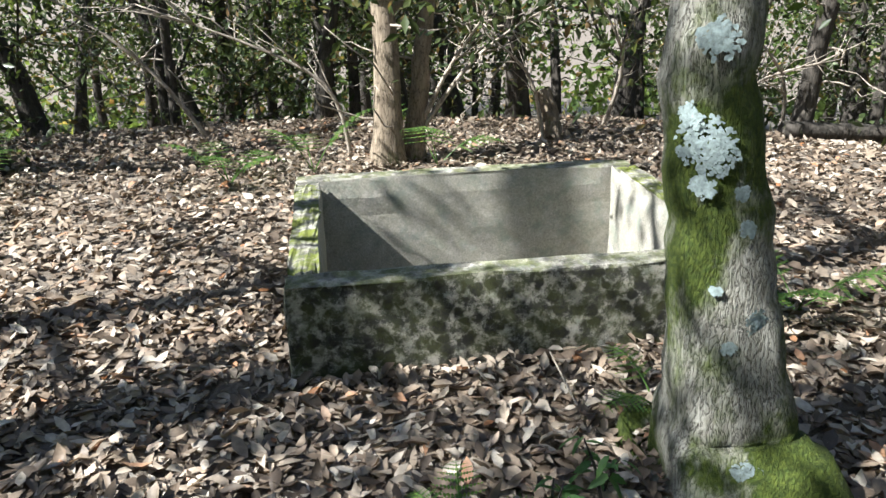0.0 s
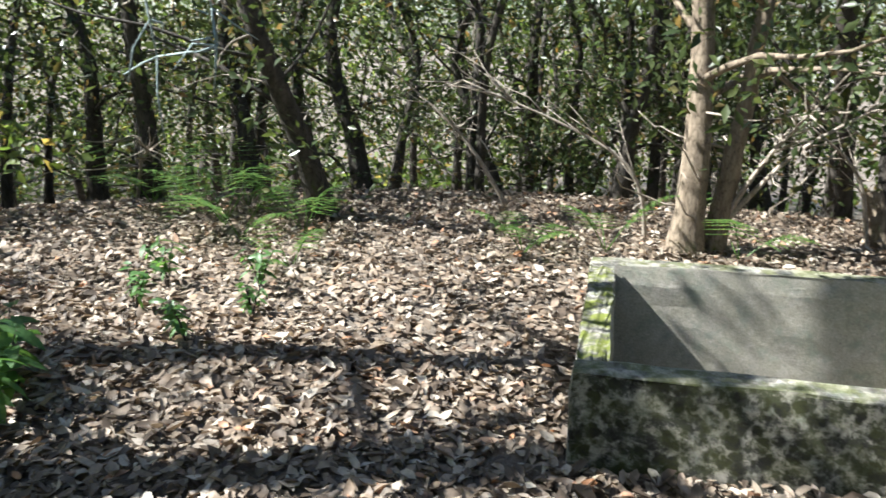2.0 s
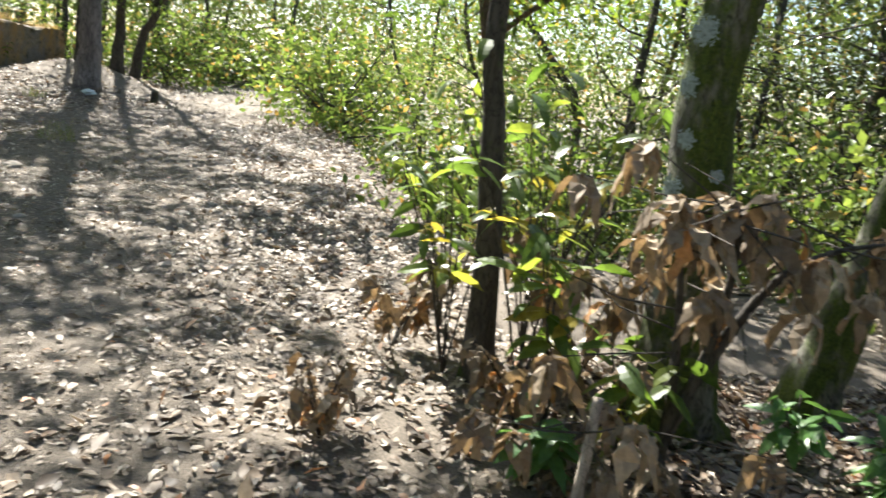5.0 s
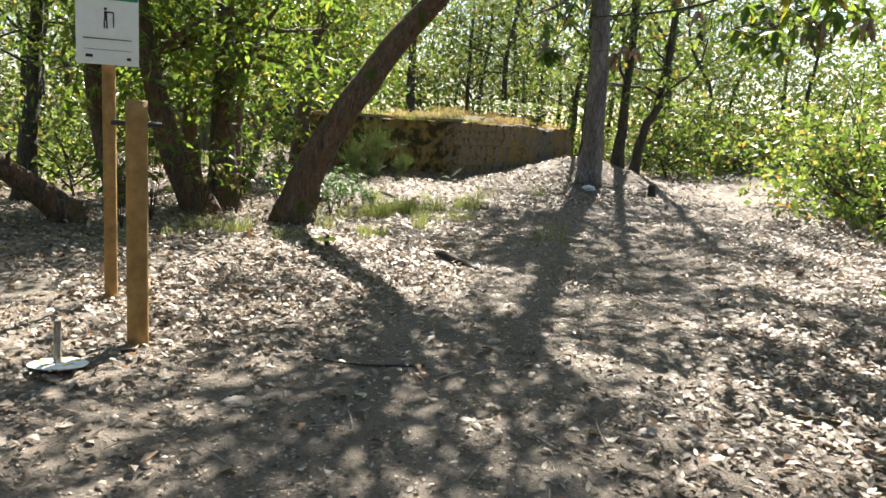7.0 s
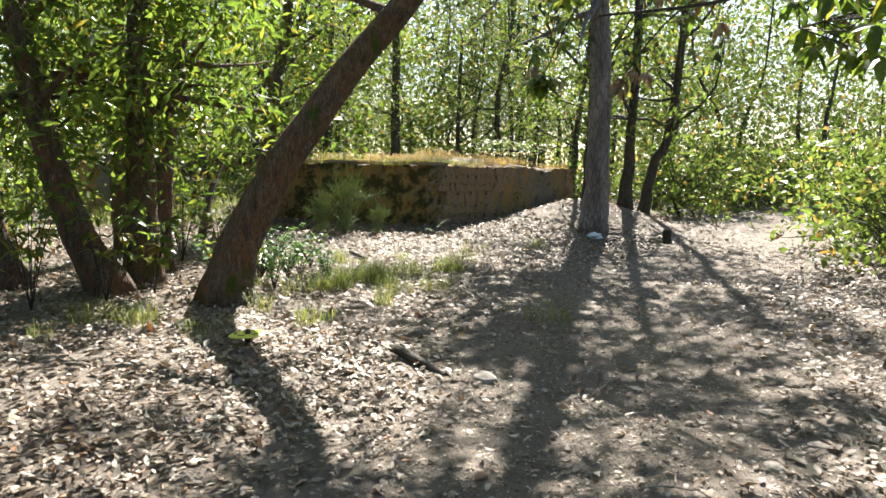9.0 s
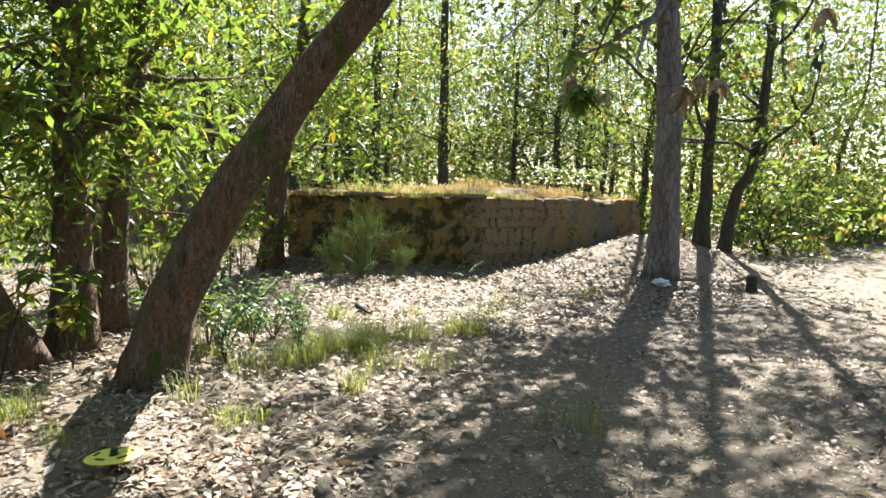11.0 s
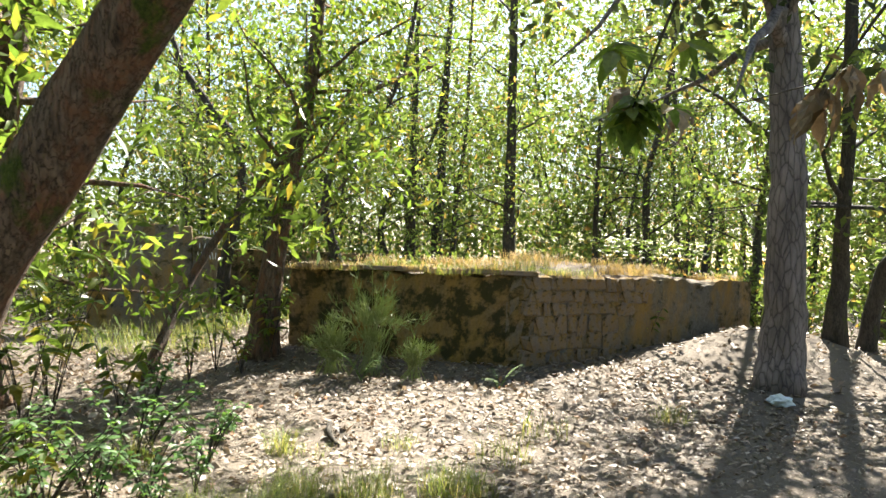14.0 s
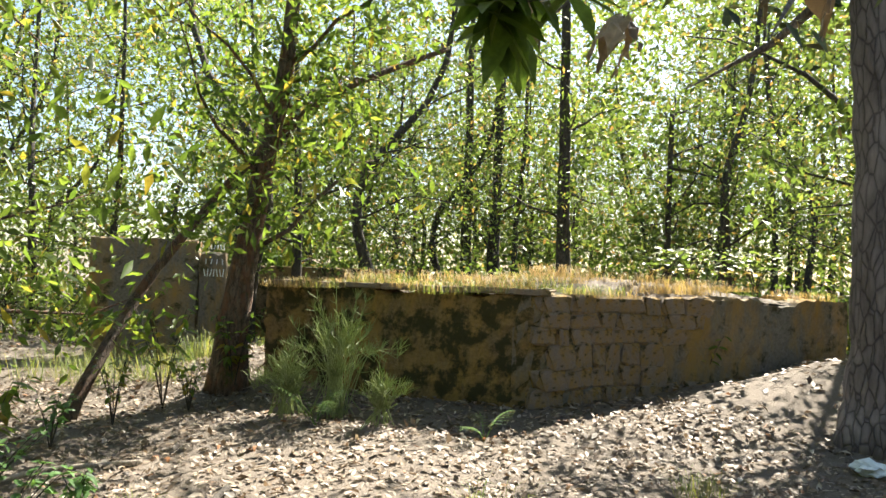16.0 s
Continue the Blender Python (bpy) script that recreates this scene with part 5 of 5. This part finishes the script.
fallen("fallen_branch", [(-12.6, -11.2, 0.03), (-11.9, -11.3, 0.03), (-11.3, -11.0, 0.03)], 0.025, 0.015, "fallen grey branch among dry leaves", "branch", M_TWIG, 7)
fallen("fallen_branch", [(-13.0, -10.2, 0.03), (-12.8, -9.9, 0.05), (-12.7, -9.6, 0.03)], 0.03, 0.02, "short fallen branch among dry leaves", "branch", M_BARK_D, 8)
fallen("stick", [(-5.6, -3.7, 0.01), (-5.3, -4.0, 0.015), (-5.2, -4.3, 0.01)], 0.01, 0.006, "dark stick on the trodden way", "stick", M_BARK_D, 9, 6)
fallen("stick", [(-6.6, -1.9, 0.01), (-6.4, -1.8, 0.015), (-6.2, -1.75, 0.01)], 0.008, 0.005, "dark stick on the trodden way", "stick", M_BARK_D, 10, 6)
fallen("tree_stump", [(-18.9, -7.0, -0.05), (-18.92, -7.0, 0.12), (-18.9, -7.0, 0.26)], 0.1, 0.08, "short dark stump beside the way", "stump", M_BARK_D, 11)
fallen("tree_stump", [(1.07, 6.95, -0.05), (1.03, 6.97, 0.2), (0.95, 7.0, 0.45)], 0.09, 0.07, "broken reddish stump at the edge of the clearing", "stump", M_BARK_T, 12)
# sunlit bare boughs low over the clearing's edge
r = np.random.default_rng(15)
for k, (a_, c_, e_) in enumerate((((-0.75, 6.3, 0), (-1.0, 6.2, 0.7), (-2.3, 6.0, 1.25)), ((-0.15, 6.2, 0.25), (0.3, 6.2, 0.85), (0.9, 6.3, 1.25)), ((-0.15, 6.2, 0.3), (0.1, 6.1, 0.8), (0.45, 6.0, 1.3)),
                              ((0.95, 6.9, 0), (0.8, 6.8, 0.6), (0.4, 6.6, 1.0)), ((2.6, 7.2, 0), (2.9, 7.0, 0.5), (3.6, 6.9, 0.8)), ((3.4, 7.5, 0), (3.2, 7.2, 0.6), (2.6, 7.0, 1.1)), ((-2.2, 7.0, 0), (-2.6, 6.8, 0.7), (-3.3, 6.7, 1.3)),
                              ((-5.9, 5.9, 0), (-5.6, 5.7, 0.4), (-5.2, 5.4, 0.6)), ((1.6, 7.4, 0), (1.7, 7.2, 0.7), (1.3, 7.0, 1.4)))):
    P = spline([np.array(p) + (0, 0, gz(p[0], p[1])) for p in (a_, c_, e_)], 12)
    e = thing("dead_branch", (0, 0, 0), "bare dead branch with many twigs at the wood's edge", "branch")
    V, F = tube(P, np.linspace(0.024, 0.006, 12), 6, 0.05, k)
    part("limb", mesh_of("limb", V, F, True), M_TWIG, e)
    for j in range(22):
        i = int(r.integers(4, 12))
        d = r.normal(size=3) * 0.16 + (P[i] - P[i - 1]) * 1.5
        V, F = tube([P[i], P[i] + d * 0.5 + r.normal(size=3) * 0.02, P[i] + d], [0.007, 0.005, 0.002], 4)
        part("twig", mesh_of("twig", V, F, True), M_TWIG, e)
# pale lichened twigs that hang into the clearing
for k, (x, y, z) in enumerate(((-2.3, 2.7, 2.35), (-2.55, 2.6, 2.3))):
    e = thing("hanging_branch", (0, 0, 0), "pale lichen-covered twigs hanging over the clearing", "branch")
    P = spline([(x - 1.4, y + 0.3, z + 0.6), (x - 0.5, y + 0.1, z + 0.2), (x, y, z - 0.05), (x + 0.15, y, z - 0.75)], 12)
    V, F = tube(P, np.linspace(0.012, 0.004, 12), 5)
    part("limb", mesh_of("limb", V, F, True), M_LICHEN, e)
    for j in range(26):
        i = int(r.integers(5, 12))
        d = r.normal(size=3) * 0.12 + np.array([0.02, 0, -0.12])
        V, F = tube([P[i], P[i] + d * 0.5 + r.normal(size=3) * 0.02, P[i] + d], [0.005, 0.006, 0.003], 4)
        part("twig", mesh_of("twig", V, F, True), M_LICHEN, e)


def rock(place, size, seed, label="pale rounded stone half buried in the earth"):
    r_ = np.random.default_rng(seed)
    bm = bmesh.new()
    bmesh.ops.create_icosphere(bm, subdivisions=2, radius=1)
    for v in bm.verts:
        v.co = Vector((v.co.x * size, v.co.y * size * 0.75, v.co.z * size * 0.4)) * (1 + 0.25 * noise.noise(v.co * 1.7 + Vector((seed, 0, 0))))
    ob = part("rock", bm, M_ROCK)
    ob.location = place
    ob.rotation_euler.z = r_.uniform(0, 6.28)
    return tagged(ob, label, "rock", "stones in the earth")


for k, (x, y, s_) in enumerate(((-8.75, -4.95, 0.13), (-7.3, -2.6, 0.07), (-7.9, -2.5, 0.06), (-8.3, -2.75, 0.08), (-6.3, -3.6, 0.06), (-5.1, -4.5, 0.05), (-6.9, -2.3, 0.05), (-9.2, -3.0, 0.06), (-8.8, -2.6, 0.07), (-4.4, -4.1, 0.09), (-5.6, -2.2, 0.06), (-0.27, 2.32, 0.09))):
    rock((x, y, gz(x, y)), s_, k)
# crumpled paper at the pine's foot
bm = bmesh.new()
bmesh.ops.create_icosphere(bm, subdivisions=3, radius=0.13)
for v in bm.verts:
    v.co = Vector((v.co.x, v.co.y, v.co.z * 0.55)) * (1 + 0.5 * noise.noise(v.co * 16))
ob = part("crumpled_paper", bm, M_LITTERBAG)
ob.location = (-17.75, -8.05, gz(-17.75, -8.05) + 0.06)
tagged(ob, "crumpled pale blue paper at the foot of the pine", "litter")

# ---- fallen leaves ----


def litter(name, x, y, size, seed, label, lift=0.02, mat=M_LITTER, curl=1.0, tilt=0.27, fine=False):
    """Curled dry leaves strewn over the ground."""
    r_ = np.random.default_rng(seed)
    n_ = len(x)
    L = size * r_.uniform(0.55, 1.35, n_)[:, None]
    w = L * r_.uniform(0.26, 0.52, n_)[:, None] * 0.5
    a_ = r_.uniform(0, 6.28, n_)
    d = np.stack([np.cos(a_), np.sin(a_), r_.normal(size=n_) * tilt], 1)
    d /= np.linalg.norm(d, axis=1)[:, None]
    s_ = np.cross(np.stack([r_.normal(size=n_) * tilt, r_.normal(size=n_) * tilt, np.ones(n_)], 1), d)
    s_ /= np.linalg.norm(s_, axis=1)[:, None]
    nn = np.cross(d, s_)
    c = np.stack([x, y, rise(x, y) + lift * r_.random(n_) + 0.35 * L[:, 0] * np.abs(d[:, 2])], 1)
    cu = curl * r_.normal(size=n_)[:, None] * 0.6
    fo = curl * r_.uniform(-0.4, 1.0, n_)[:, None]
    V = np.stack([c - d * L * 0.5 + nn * L * cu * 0.25, c - d * L * 0.18 + s_ * w + nn * w * fo, c - d * L * 0.18 - s_ * w + nn * w * fo,
                  c + d * L * 0.2 + s_ * w * 0.9 + nn * w * fo, c + d * L * 0.2 - s_ * w * 0.9 + nn * w * fo, c + d * L * 0.5 + nn * L * cu * 0.25,
                  c - d * L * 0.18, c + d * L * 0.2], 1).reshape(-1, 3)
    o = np.arange(n_)[:, None] * 8
    F = [[0, 6, 1], [0, 2, 6], [6, 7, 3], [6, 3, 1], [2, 4, 7], [2, 7, 6], [7, 5, 3], [4, 5, 7]] if fine else [[0, 2, 1], [1, 2, 4], [1, 4, 3], [3, 4, 5]]
    F = np.concatenate([o + f for f in F], 1).reshape(-1, 3)
    return tagged(part(name, leaf_mesh(name, V, F), mat), label, "leaf litter", kind="stuff")


def strewn(x0, x1, y0, y1, n_, seed, keep):
    r_ = np.random.default_rng(seed)
    x, y = r_.uniform(x0, x1, n_), r_.uniform(y0, y1, n_)
    k = r_.random(n_) < keep(x, y)
    k &= ~((np.abs((x - TX) * math.cos(TANK_TURN) + (y - TY) * math.sin(TANK_TURN) - TW / 2) < TW / 2) & (np.abs(-(x - TX) * math.sin(TANK_TURN) + (y - TY) * math.cos(TANK_TURN) - TD / 2) < TD / 2))
    return x[k], y[k]


def off_way(x, y):
    """Few leaves on the trodden way, many beside it."""
    patchy = 0.5 + 0.5 * np.sin(1.9 * x + 0.8 * np.sin(2.3 * y)) * np.cos(1.7 * y)
    return np.clip((way_distance(x, y) - 0.7) / 1.5, 0.05 + 0.13 * patchy, 1.0)


litter("leaf_litter", *strewn(-4.8, 3.6, 0.2, 3.4, 30000, 1, off_way), 0.082, 1, "thick carpet of dry tan and grey oak leaves", 0.045, fine=True)
litter("leaf_litter", *strewn(-6.5, 5.5, 3.4, 8.0, 34000, 5, off_way), 0.078, 5, "thick carpet of dry tan and grey oak leaves", 0.045)
litter("leaf_litter", *strewn(-9.0, 1.0, -7.0, 0.2, 26000, 2, off_way), 0.064, 2, "scattered dry leaves over trodden earth", 0.03)
litter("leaf_litter", *strewn(-18.0, -5.0, -16.0, -1.0, 44000, 3, off_way), 0.074, 3, "dry brown leaves under the chestnut trees", 0.03)
x, y = strewn(-33.0, 8.0, -22.0, 13.0, 50000, 4, off_way)
V, F = leaf_cloud(np.stack([x, y, rise(x, y) + 0.015], 1), 0.1, np.random.default_rng(4), 0.5, -0.05, 0.75)
tagged(part("leaf_litter", leaf_mesh("leaf_litter", V, F), M_LITTER), "dry leaves on the floor of the wood", "leaf litter", kind="stuff")
# crumbled bits of leaf and grit on the trodden way
x, y = strewn(-22.0, 0.5, -8.5, -0.6, 110000, 8, lambda x, y: np.clip(1.1 - way_distance(x, y) / 3.5, 0, 1) * np.clip((x + 26) / 14, 0.25, 1))
V, F = leaf_cloud(np.stack([x, y, rise(x, y) + 0.006], 1), 0.032, np.random.default_rng(8), 0.5, 0.0, 0.9)
tagged(part("leaf_crumbs", leaf_mesh("leaf_crumbs", V, F), M_LITTER), "small crumbs of dry leaf on the trodden earth", "leaf litter", kind="stuff")
# thin fallen twigs, too many to count
r = np.random.default_rng(31)
pcs = []
for k in range(420):
    x, y = (r.uniform(-3.5, 3.5), r.uniform(0.6, 6.5)) if k % 3 == 0 else (r.uniform(-18, -3), 0)
    if y == 0:
        y = 0.55 * x + r.uniform(-4.5, 2.5)
    a_, L_ = r.uniform(0, 6.28), r.uniform(0.08, 0.32)
    dx, dy = math.cos(a_) * L_, math.sin(a_) * L_
    if -0.9 < x < 1.8 and 2.4 < y < 4.9:
        continue
    pcs.append(tube([(x, y, gz(x, y) + 0.02), (x + dx * 0.5 + r.normal() * 0.012, y + dy * 0.5, gz(x + dx / 2, y + dy / 2) + 0.03), (x + dx, y + dy, gz(x + dx, y + dy) + 0.025)], [0.005, 0.004, 0.002], 4))
V, F = joined(pcs)
tagged(part("fallen_twigs", mesh_of("fallen_twigs", V, F), M_TWIG), "thin dry twigs strewn over the leaf litter", "twigs", kind="stuff")
# one orange leaf that stands up from the rest
V, F = broad_leaf(0.11, 0.07, 0.5, 0.5)
ob = part("orange_leaf", mesh_of("orange_leaf", V, F), M_BROWN)
ob.matrix_basis = Matrix.Translation((-1.76, 3.3, gz(-1.76, 3.3) + 0.03)) @ Matrix.Rotation(0.6, 4, "Z") @ Matrix.Rotation(-0.7, 4, "Y")
tagged(ob, "curled orange leaf standing up from the litter", "leaf")
